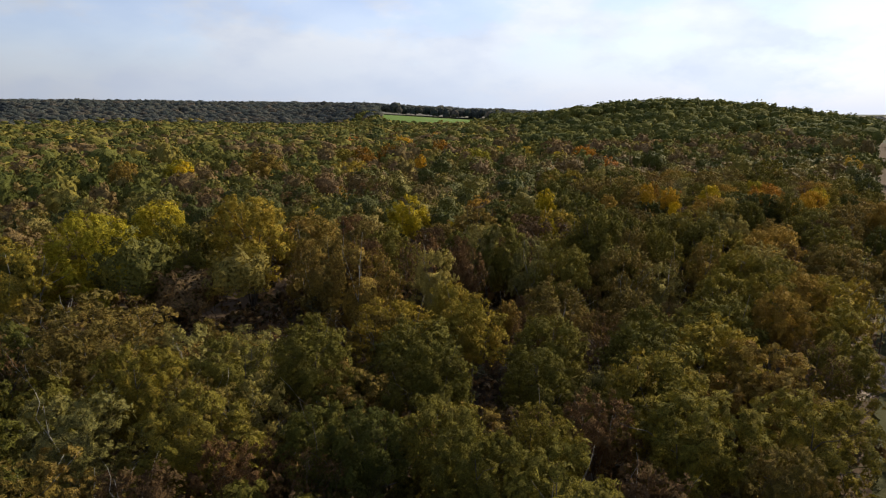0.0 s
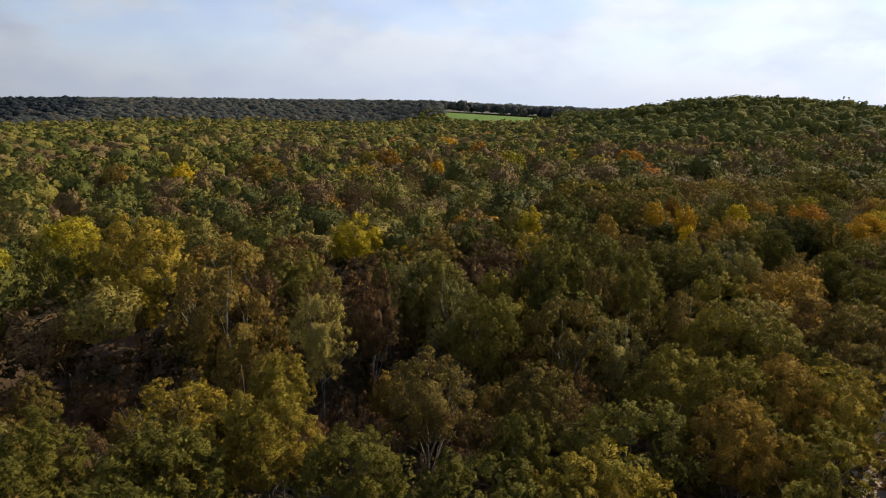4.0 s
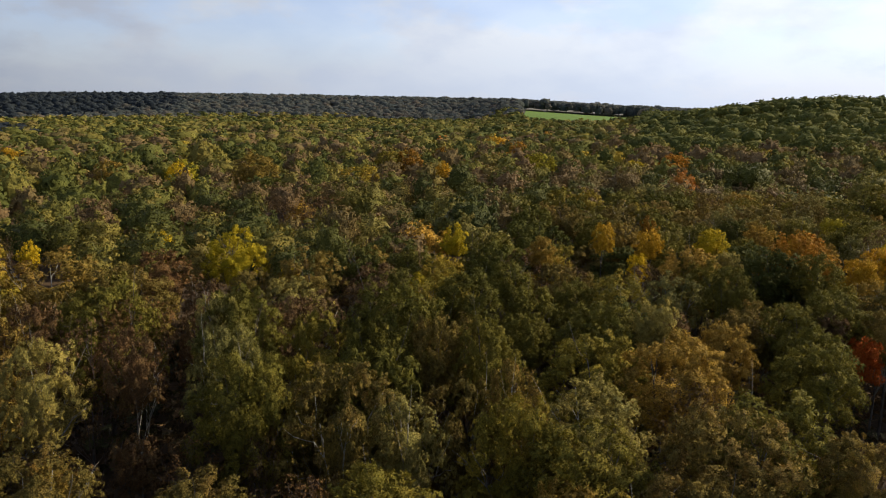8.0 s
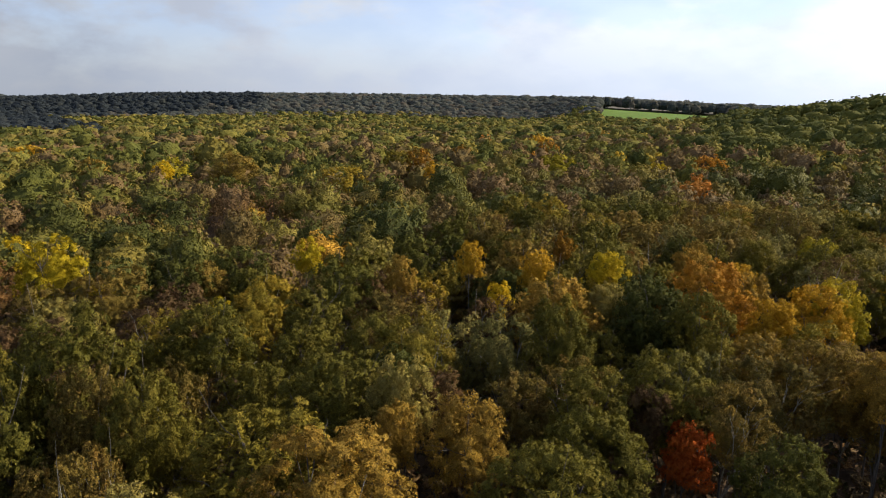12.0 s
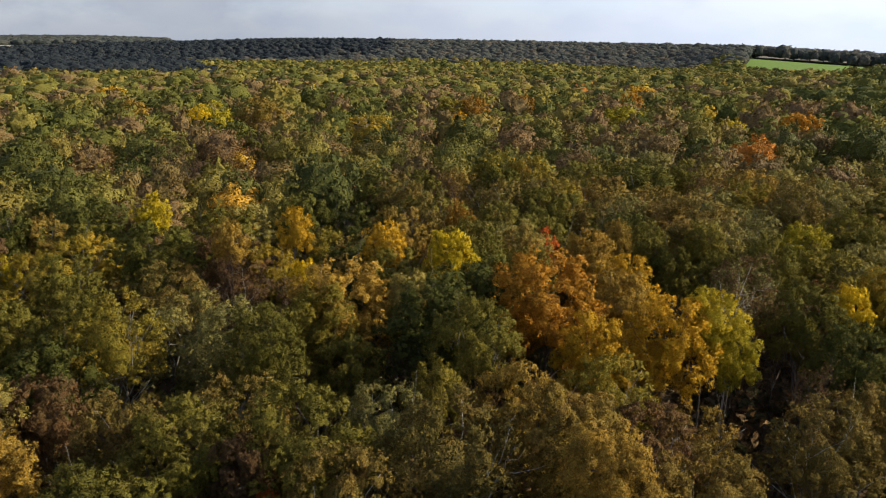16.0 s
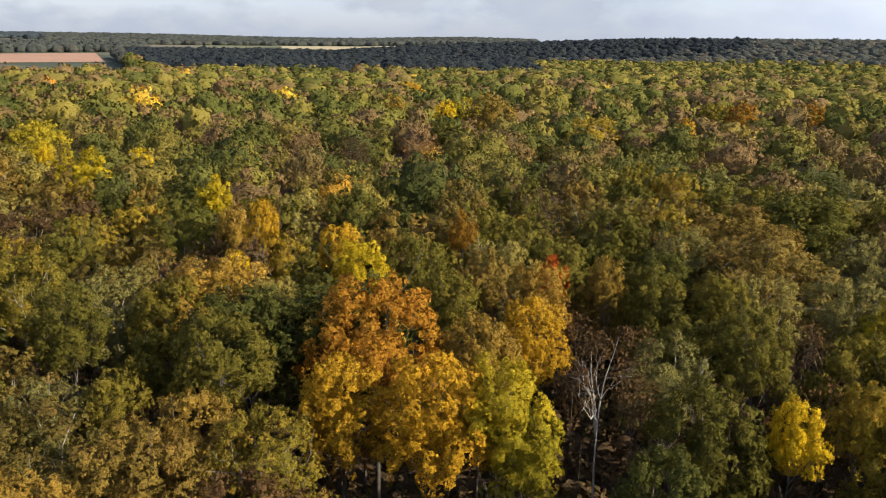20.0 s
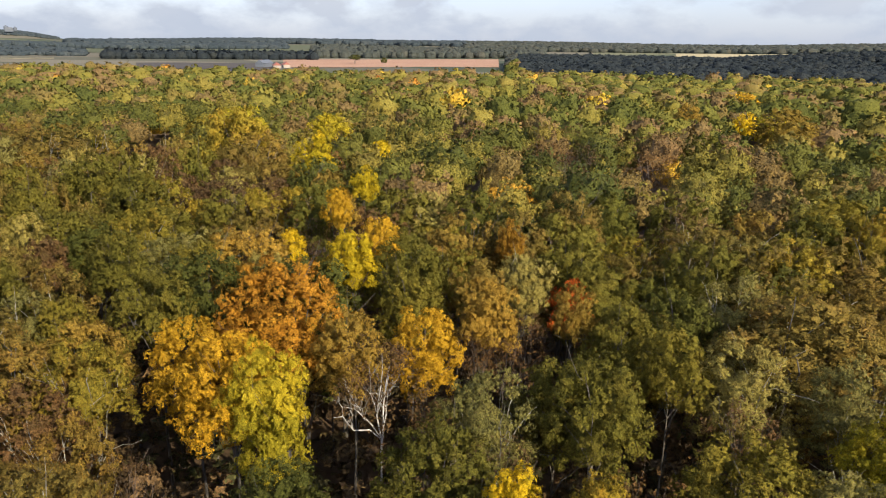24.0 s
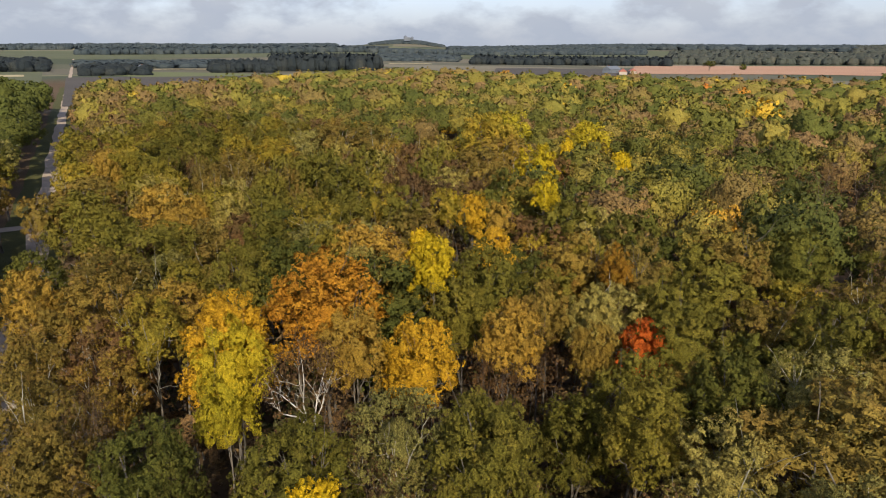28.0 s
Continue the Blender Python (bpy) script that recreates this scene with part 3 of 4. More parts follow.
def make_tree(form, seed):
    """The meshes of one tree 16 m high with a crown of 4.5 m radius: trunk, limbs, crown."""
    rng = np.random.default_rng(seed)
    spec = {
        # radius, low, top, lobes, lobe size, shape, leaves, leaf size, limbs
        "fine_oak": (4.7, 8.2, 16.0, 44, 0.235, 0.82, 5200, 0.30, 5),
        "fine_airy": (4.7, 8.2, 15.9, 40, 0.215, 0.84, 4000, 0.27, 8),
        "fine_tuft": (4.7, 8.8, 16.1, 22, 0.32, 0.80, 2600, 0.42, 4),
        "oak": (4.7, 8.4, 16.0, 32, 0.26, 0.82, 1700, 0.46, 3),
        "airy": (4.7, 8.4, 15.9, 30, 0.25, 0.84, 1400, 0.42, 4),
        "tuft": (4.7, 8.8, 16.1, 18, 0.34, 0.80, 1000, 0.54, 3),
        "twiggy": (4.3, 9.6, 15.6, 20, 0.32, 0.9, 1000, 0.24, 9),
        "birch": (4.2, 9.0, 15.8, 26, 0.30, 0.95, 2000, 0.22, 5),
    }[form]
    radius, low, top, lobes, size, shape, count, leaf, limbs = spec
    cs, rs = crown_lobes(rng, radius, low, top, lobes, size, shape)
    thin = form in ("twiggy", "birch")
    if thin:
        quads, faced = leaf_sprays(rng, cs, rs, 8, count, leaf, 0.7)
        spray = np.ones(len(quads))
    else:
        body = 0.34 if "airy" in form else 0.44
        heart = [(0.0, 0.0, low + 1.8), (0.3, -0.4, low + 3.4)]
        q1, n1 = shell_quads(rng, list(cs) + heart, np.append(np.asarray(rs) * body, [radius * 0.50, radius * 0.42]), 2, 0.9, 0.25, (0.6, 0.6))
        q2, n2 = leaf_sprays(rng, cs, rs, 6 if form.startswith("fine") else 4, count, leaf)
        quads, faced = np.concatenate([q1, q2]), np.concatenate([n1, n2])
        spray = np.ones(len(quads))
    bark = {"airy": BARK_PALE, "fine_airy": BARK_PALE, "twiggy": TWIG, "birch": BARK_BIRCH}.get(form, BARK)
    r0 = {"tuft": 0.24, "fine_tuft": 0.24, "twiggy": 0.11, "birch": 0.21}.get(form, 0.26)
    tip = np.array([rng.normal() * 0.3, rng.normal() * 0.3, {"birch": 8.2, "twiggy": 11.0}.get(form, 9.5)])
    tpts = bent(rng, (0, 0, -0.3), tip, 6, 0.16)
    trunk = join_tubes(form + "_trunk", [tube(tpts, [r0 * (1.25 if i == 0 else 1 - 0.12 * i) for i in range(7)], 7)], bark if form == "birch" else BARK)
    out = []
    for c in rng.permutation(len(cs))[:limbs]:
        s = tpts[int(rng.integers(5 if form == "birch" else 3, 7 if form == "birch" else 6))]
        end = np.asarray(cs[c]) + unit(np.asarray(cs[c]) - tip * [1, 1, 0.7]) * rs[c] * (0.4 if thin else 0.45 if "airy" in form else 0.2)
        tubes = limb_tubes(rng, s, end, r0 * (0.30 if not thin else 0.36 if form == "birch" else 0.34), 3, 0.45, 1 if not thin else 2)
        out.append(join_tubes(form + "_limb", tubes, bark))
    crown = quads_mesh(form + "_crown", quads, faced, LEAF["green"], None, spray)
    return trunk, out, crown


FORMS = {form: [make_tree(form, 100 * k + len(form)) for k in range(n)] for form, n in (("fine_oak", 5), ("fine_airy", 3), ("fine_tuft", 3), ("oak", 4), ("airy", 3), ("tuft", 3), ("twiggy", 4), ("birch", 1))}

def near_line(p, a, b):
    a, b = np.asarray(a, float), np.asarray(b, float)
    u = np.clip(((p - a) @ (b - a)) / ((b - a) @ (b - a)), 0, 1)
    return np.linalg.norm(p - a - u[:, None] * (b - a), axis=1)


def to_stretch(p):
    """Metres to the stretch of forest that the flight passes nearest."""
    way = [(2, 46), (30, 78), (58, 112), (68, 134), (62, 150)]
    return np.min([near_line(p, a, c) for a, c in zip(way, way[1:])], 0)


KINDS = {
    # kind: forms, leaves, label
    "green": (("oak",), "green", "broad oak with a dense green crown", "oak tree"),
    "dark": (("oak",), "dark", "broad oak with a dark green crown", "oak tree"),
    "olive": (("oak", "airy"), "olive", "oak with an olive-brown thinning autumn crown", "oak tree"),
    "pale": (("airy",), "pale", "oak with grey-green leaves and pale lichen-covered limbs", "oak tree"),
    "lime": (("oak",), "lime", "broad tree with a sunlit yellow-green crown", "tree"),
    "yellowing": (("oak", "airy"), "yellowing", "tree with leaves turning from green to yellow", "tree"),
    "yellow": (("oak",), "yellow", "slender tree with bright yellow autumn leaves", "tree"),
    "gold": (("oak",), "gold", "tree with golden autumn leaves", "tree"),
    "orange": (("oak",), "orange", "beech with an orange-brown autumn crown", "beech tree"),
    "red": (("oak",), "red", "small tree with fiery red-orange leaves", "tree"),
    "brown": (("airy", "airy", "twiggy"), "brown", "tree with withered brown leaves", "tree"),
    "tan": (("oak",), "tan", "broad tree with a tan and gold crown", "tree"),
    "bare": (("twiggy",), "brown", "nearly bare tree with grey-brown twigs", "bare tree"),
    "birch": (("birch",), "brown", "birch with white forked limbs and thin brown leaves", "birch tree"),
    "dead": (("twiggy",), "tan", "dead leafless tree with pale spreading branches", "dead tree"),
}


def plant(kind, x, y, r, h=None, seed=0):
    """One tree: an empty at the foot of the trunk that carries trunk, limbs and crown."""
    rng = np.random.default_rng(seed)
    forms, leaves, label, category = KINDS[kind]
    form = forms[int(rng.integers(len(forms)))]
    if form in ("oak", "airy") and r < 2.4:
        form = "tuft"
    near = to_stretch(np.array([[x, y]]))[0]
    if form in ("oak", "airy", "tuft") and near < (16 if r < 4.8 else 70):
        form = "fine_" + form
    trunk, limbs, crown = FORMS[form][int(rng.integers(len(FORMS[form])))]
    h = h or 16.9 + rng.normal() * 0.5
    tree = new({"birch": "birch_tree", "orange": "beech_tree", "dead": "dead_tree", "bare": "bare_tree"}.get(kind, "oak_tree" if category == "oak tree" else "tree"))
    tree.empty_display_size = 0.5
    s = max(0.32, r / 4.5)
    deep = min(1.1, 0.25 + 0.72 * s)
    if x < 34 and 73 < y < 94:  # along the ride the boughs reach lower
        deep *= 1.4
    tree.matrix_world = Matrix.LocRotScale((x, y, float(land(x, y))), Euler((0, 0, rng.random() * 6.28)), (1, 1, 1))
    crown_at = Matrix.LocRotScale((0, 0, h - 16 * deep), None, (s, s, deep))
    tip = max(v.co.z for v in trunk.vertices)
    trunk_at = Matrix.LocRotScale((0, 0, 0), None, (s, s, (h - (15.9 - tip) * deep) / tip))
    tagged(tree, label, category, "trees of the forest")
    bare = kind == "dead"
    meshes = [("trunk", trunk, BARK_BIRCH if bare else None)] + [("limb", m, BARK_PALE if bare else None) for m in limbs]
    if not bare:
        meshes.append(("crown", crown, LEAF[leaves]))
    for name, me, mat in meshes:
        ob = new(name, me)
        ob.parent = tree
        ob.matrix_local = trunk_at if name == "trunk" else crown_at
        if mat:
            ob.material_slots[0].link = "OBJECT"
            ob.material_slots[0].material = mat
    return tree


# trees that stand out, by kind: x, y, radius of the crown and, for some, the height
STANDOUT = [
    ("yellowing", [(-25, 89.5, 6.6, 20.2), (38.8, 65.7, 2.9, 16), (1.6, 60, 2.3, 16.5), (38.3, 103.2, 3.2, 17.6), (20.4, 108, 2.6, 16.2), (-34.8, 248.3, 4.7), (-27.2, 205, 6.8), (83.3, 298.1, 7), (3, 53.5, 3.3), (33.5, 55.1, 3.9), (-18.2, 40.3, 3.3), (37.2, 60.4, 3.4), (23.5, 102.8, 2.9), (48.2, 121.9, 2), (64.9, 113.2, 2.5), (74.7, 137.5, 1.1), (-48.5, 75.3, 6.5)]),
    ("lime", [(-38.5, 57, 1.8, 13.6), (-43, 84, 6.9, 18.7), (-42, 102, 5, 18.2), (68.5, 151.6, 2.8, 16.6), (67.2, 123.3, 2.1, 18.2), (68.4, 124.0, 1.8, 16.0), (-75.7, 200.5, 5.1), (11.4, 258.8, 7)]),
    ("green", [(37, 94.5, 3.9, 17.2), (28.3, 64.8, 3.6, 16.6), (22, 92.5, 3, 16.3), (30.4, 100.5, 3.2, 16.2), (52.9, 93.6, 3.2, 16.6), (15.2, 87.4, 3.4, 16.4), (46.4, 112, 2.8, 17.3), (60, 139.9, 2.4, 15.6), (50.1, 110.6, 2.4, 15.4), (47.9, 127.8, 2.8, 18.6), (67.5, 138.5, 2.6, 18.2), (57.1, 113.2, 2.7, 18.6), (52.5, 128.5, 2.4, 17), (0.1, 42.9, 3.2), (7.2, 43, 2.7), (15.8, 46.9, 4.1), (23.9, 55.8, 4.9), (-12.2, 33.4, 3.9), (0.9, 33.6, 3.3), (6.2, 33, 2.5), (14.8, 33.9, 3.9), (21.5, 34.8, 3.8), (2.8, 29.1, 2.6), (-33, 86.7, 5.5)]),
    ("green", [(14.6, 76.8, 3.9), (36.8, 87, 4.7), (47.1, 77.8, 4.5), (17.6, 53.4, 2), (20.1, 85.2, 2.6), (30.5, 95, 2.9), (28.7, 87.1, 3), (51.5, 88.2, 3.2), (51.8, 98.2, 3.1), (55.8, 101.2, 3.3), (-6.8, 89.2, 5.4), (27.4, 106.4, 2.9), (34.2, 104.2, 2.8), (48, 106.1, 2.4), (58, 108, 1.8), (71.3, 131.6, 2.8), (44.4, 131.2, 2.7), (37.8, 171.5, 4.7), (61.6, 143.4, 2.2), (56.9, 141.7, 2.5), (46.6, 141.6, 3.5), (42.6, 150.4, 3.9), (64.9, 137.2, 2.5), (43.2, 140.2, 2.9)]),
    ("green", [(34.9, 140.3, 4.5)]),
    ("olive", [(-12.9, 91, 3.4, 15.5), (26.5, 91.8, 2.9, 15.8), (0.5, 102.3, 3.2, 15.4), (74.2, 116.5, 2.8, 16.4), (76.2, 121, 2.6, 15.6), (71, 110.3, 2.4, 15.8), (68.5, 107.5, 2.6, 16), (-31.5, 57, 7.2, 16.2), (69, 114.5, 2.4, 15), (-25, 52, 5.9), (-14.3, 38.4, 2.4), (-16.3, 56.4, 3.1, 13), (-7.4, 55.1, 3.5, 11), (17.4, 29.3, 2.2), (-14, 83.2, 5.1), (-8.5, 77.7, 5.5), (-18.2, 95.5, 6.3), (-9.5, 95.6, 5.2), (32.5, 110.7, 4.3), (24.9, 86.7, 2.6), (50.5, 74.8, 2.4), (61.6, 104.4, 3.6), (64.9, 108.3, 3.4), (47.9, 97.8, 2.7)]),
    ("olive", [(32.1, 80.1, 2.5), (59.3, 99.7, 2.6), (45.1, 164.5, 6.5), (57.5, 152.1, 6.2), (49.1, 153.7, 5.3), (52.3, 159.1, 3.6), (44.2, 73.7, 4.4), (49.2, 132.9, 2.3)]),
    ("tan", [(-50, 193.2, 6.4, 20), (-83.8, 182.9, 4.1), (42.6, 91, 1.6, 16.3), (46.3, 92.4, 2.6, 16.6), (36.2, 69, 2.2, 14.8), (61, 111, 2.6, 16.6), (60.6, 126, 2.4, 17.4), (29.2, 55, 2.5), (42.1, 85.1, 4.2), (45.5, 115.1, 4.3), (33.9, 61, 2.5), (29.1, 119.3, 1.8), (67.9, 105.2, 2.2), (55.2, 133.5, 2.2), (55.6, 138.8, 1.1)]),
    ("gold", [(-152.7, 219.4, 7), (-22.2, 364.5, 5.6), (-6.7, 210, 2.2, 18), (36.1, 120.2, 1.6, 19.4), (41.3, 124.9, 1.9, 18.2), (65.3, 120.8, 2.9, 17.9), (62.3, 117.6, 2.4, 17.4), (59.5, 130, 2.4, 17.2)]),
    ("yellow", [(-28.7, 103, 1.1, 16.3), (2.4, 107.6, 1.1, 14.7), (17.4, 106.9, 0.9, 15.1), (-20.5, 115.5, 2.3, 16), (40.5, 246, 3.8, 16.8), (-71.5, 192.5, 3.2), (18.3, 119.5, 2.0, 18.2), (-4.7, 108, 3.8, 18.4), (48.3, 123.9, 2.2, 18.6), (73.6, 134.7, 1.5, 16.5), (40.1, 117.1, 1.3)]),
    ("dark", [(53.6, 114.8, 3.6, 18.4), (24.5, 145.6, 3.8, 17), (28.3, 136, 4, 16), (-5.6, 33.5, 2.6), (-2.8, 32.1, 2.5), (10.4, 118.6, 4.2), (24.3, 115.9, 3.9), (-34.9, 173, 4.5), (45.7, 173.2, 5.9), (52.4, 121.1, 5.3), (62, 94.7, 2.6), (74.6, 126, 2.4), (24.9, 131.9, 3.5), (53.8, 145.7, 2.7)]),
    ("red", [(57.3, 97.7, 1.6, 14.8), (48, 139.6, 2.0, 15.4)]),
    ("pale", [(52.4, 149.7, 3, 17.4), (57.3, 105.4, 2.6, 16.8), (66.9, 133.6, 2.7, 17.2), (62, 147, 3, 17), (64, 152, 3, 17), (-19.5, 34.8, 4.3), (-0.1, 74.9, 3.2), (11.5, 79.8, 3), (25.7, 77.1, 3, 15), (41.3, 94.5, 2.2), (43.5, 107.9, 3.4), (49.3, 117.8, 2.1), (48.5, 136.1, 2.2)]),
    ("orange", [(-28.7, 251.3, 4.7), (-21, 265.7, 4.4), (-1.4, 300.5, 4.4), (52.1, 262.4, 5.5), (57.3, 121.3, 4.1, 19.2), (41.6, 135.4, 1.1)]),
    ("birch", [(67.6, 128.9, 2.7, 19.2)]),
    ("bare", [(51.5, 133.5, 2, 15.2), (54.5, 136, 1.9, 15), (49, 136.2, 2, 14.8), (56.5, 133, 1.8, 15.4), (59.6, 109.5, 2, 15.6), (67.6, 131, 1.6, 16), (-12.2, 145.2, 2.9, 17.4), (58, 134.5, 2, 15.5), (63.4, 131, 1.6, 15), (13.6, 51.4, 3.3), (-5.1, 30.2, 2.1), (8, 56.7, 1.6), (14.7, 56.5, 2.2), (21.1, 58.2, 1.1), (-17.1, 159.4, 6.5), (69.6, 133.9, 2.9), (32.6, 116.4, 3), (-22.2, 149.7, 4.7), (-30.4, 143.2, 5.9)]),
    ("brown", [(-13.6, 59.3, 3.8, 11), (27.3, 45.8, 2.7), (-21.2, 57.7, 2.6, 12), (9.8, 35.7, 2.4), (-12.5, 27.2, 2.7), (-9.2, 31.1, 2.9), (10.6, 28.6, 2.7), (10.1, 93.9, 5.6), (-1.5, 80.4, 4.8), (12.6, 106.5, 4), (3.5, 79.8, 2.5), (3.3, 89.5, 2.5), (43, 80.6, 3.6), (-54, 151.1, 4.3), (-13.5, 106.9, 3.8), (40.8, 113, 3), (42.5, 96.8, 2.3), (-0.9, 96, 2.7), (55.1, 98.7, 1.5), (73.4, 120.1, 1.8), (66.1, 145.5, 2.5), (29, 152.4, 3), (16.2, 101.7, 5.4), (67.2, 112, 2.8)]),
    ("brown", [(-35.7, 106.4, 3.2)]),
    ("dead", [(-12.1, 65, 2.3, 10), (-9.9, 65.3, 1.7, 12)]),
]
taken = []
n_seed = 1
for kind, places in STANDOUT:
    for x, y, r, *tall in places:
        high = {"orange": 17.8, "birch": 17, "dead": 14.0, "bare": 15.6, "brown": 16.2, "lime": 17.4, "tan": 17.8, "red": 14.4, "yellow": 17.0}.get(kind)
        plant(kind, x, y, r, tall[0] if tall else high and high + 0.4 * math.sin(x * 3 + y), seed=n_seed)
        taken.append((x, y, r))
        n_seed += 1


def off_road(x, y):
    """Metres from the road's middle line, positive towards +x."""
    return (np.asarray(x) - ROAD_AT[0]) * ROAD_SIDE[0] + (np.asarray(y) - ROAD_AT[1]) * ROAD_SIDE[1]


def spots(rng, x0, x1, y0, y1, step):
    """A loose scatter of places, no two very near."""
    ys = np.arange(y0, y1, step * 0.87)
    out = []
    for i, yy in enumerate(ys):
        xs = np.arange(x0 + (i % 2) * step / 2, x1, step)
        out.append(np.stack([xs, np.full_like(xs, yy)], 1))
    p = np.concatenate(out)
    return p + (rng.random(p.shape) - 0.5) * step * 0.75


def clear(p, gap):
    """Places off the road, the track, the car's bay and the trees that stand already."""
    side = off_road(p[:, 0], p[:, 1])
    ok = (side < -2.8 - gap * 1.05) | (side > 2.6 + gap * 0.25)
    ok &= np.hypot(p[:, 0] - 51, p[:, 1] - 78.5) > 5.5
    ok &= ~((p[:, 0] > 22) & (p[:, 0] < 56) & (np.abs(p[:, 1] - 21 + (p[:, 0] - 24.5) * 0.47) < 6.0))
    ok &= (near_line(p, (-60, 69), (5, 70)) > 9.0) & (near_line(p, (5, 70), (28, 71)) > 5.5)  # the open ride
    ok &= near_line(p, (48, 139.6), (57, 141)) > 3.0
    tk = np.array(taken)
    for i in range(0, len(p), 4000):
        d = np.hypot(p[i : i + 4000, None, 0] - tk[None, :, 0], p[i : i + 4000, None, 1] - tk[None, :, 1])
        ok[i : i + 4000] &= (d > (0.62 * tk[None, :, 2] + 0.5 * gap)).all(1)
    return p[ok]


# low scrub in the ride
for k in range(42):
    x, y = -46 + 1.85 * k + 1.6 * math.sin(k * 2.3), 69.5 + 4.5 * math.sin(k * 1.7)
    plant(("brown", "bare", "brown", "olive", "bare")[k % 5], x, y, 2.1 + 0.5 * math.sin(k * 3.1), 8.6 + 1.6 * math.sin(k * 2.1) + (3.0 if x > 4 else 0.0), seed=n_seed)
    taken.append((x, y, 1.5))
    n_seed += 1

# the trees between, each one whole, where the flight passes nearest
inner = clear(spots(RNG, -60, 110, 10, 190, 5.2), 3.9)


gap_d = to_stretch(inner)
inner = inner[np.argsort(gap_d)][:300]
inner_edge = float(np.sort(gap_d)[:300][-1])
MIX = ["green"] * 9 + ["olive"] * 9 + ["dark"] * 4 + ["yellowing"] * 3 + ["brown"] * 2 + ["bare"] * 3 + ["pale"] * 3 + ["tan"]
for x, y in inner:
    plant(MIX[int(RNG.integers(len(MIX)))], float(x), float(y), float(3.0 + 1.6 * RNG.random() ** 1.3), float(15.9 + 1.1 * RNG.normal()), seed=n_seed)
    n_seed += 1

# ---- the forest beyond, joined ----


def templates(div, count, leaf, seed, n=6, lumps=16, body=0.70):
    """Crowns for joined trees: a dome of boughs, each bough clothed in leaf sprays; body: how full the dome is within."""
    pts, faces = cube_sphere(div)
    core, size = np.array([0, 0, 11.0]), np.array([4.4, 4.4, 4.5])
    out = []
    for k in range(n):
        rng = np.random.default_rng(seed + k)
        turn = np.arange(lumps) * 2.399 + rng.random(lumps) * 0.9
        c = (0.97 - 1.15 * (np.arange(lumps) + 0.5) / lumps + 0.12 * rng.normal(size=lumps)).clip(-0.3, 0.99)
        knob = np.stack([np.sqrt(1 - c * c) * np.cos(turn), np.sqrt(1 - c * c) * np.sin(turn), c], 1)
        reach = 0.84 + 0.24 * rng.random(lumps)
        wide = (1.55 / math.sqrt(lumps)) * (0.75 + 0.5 * rng.random(lumps))
        near = np.exp(-np.arccos((pts @ knob.T).clip(-1, 1)) ** 2 / (0.5 * wide**2)) * (reach - body)
        at = core + pts * (body + 0.85 * near.max(1))[:, None] * size + rng.normal(size=pts.shape) * 0.10
        keep = pts[faces].mean(1)[:, 2] > -0.4
        q1 = at[faces[keep]]
        flat = unit(np.cross(q1[:, 2] - q1[:, 0], q1[:, 3] - q1[:, 1]))
        n1 = unit(0.8 * flat[:, None] + 0.5 * pts[faces[keep]])
        spray = np.zeros(len(q1))
        if count:
            b = rng.integers(lumps, size=count)
            way = unit(rng.normal(size=(count, 3)) + 0.5 * knob[b] + [0, 0, 0.35])
            mid = core + (knob[b] * (reach[b] - 0.45 * wide[b])[:, None] + way * (wide[b] * 0.55 * (0.7 + 0.4 * rng.random(count)))[:, None]) * size
            nrm = unit(way + 0.5 * rng.normal(size=way.shape))
            tang = unit(np.cross(nrm, rng.normal(size=way.shape)))
            bit = np.cross(nrm, tang)
            s = leaf * (0.55 + 0.9 * rng.random(count))[:, None]
            q2 = np.stack([mid + tang * s * 0.6, mid + bit * s * 0.45, mid - tang * s * 0.6, mid - bit * s * 0.45], 1)
            n2 = np.repeat(unit(0.45 * way + 0.5 * knob[b] + 0.35 * nrm)[:, None], 4, 1)
            q1, n1, spray = np.concatenate([q1, q2]), np.concatenate([n1, n2]), np.ones(len(q1) + count)
        out.append((q1, n1, spray))
    return out


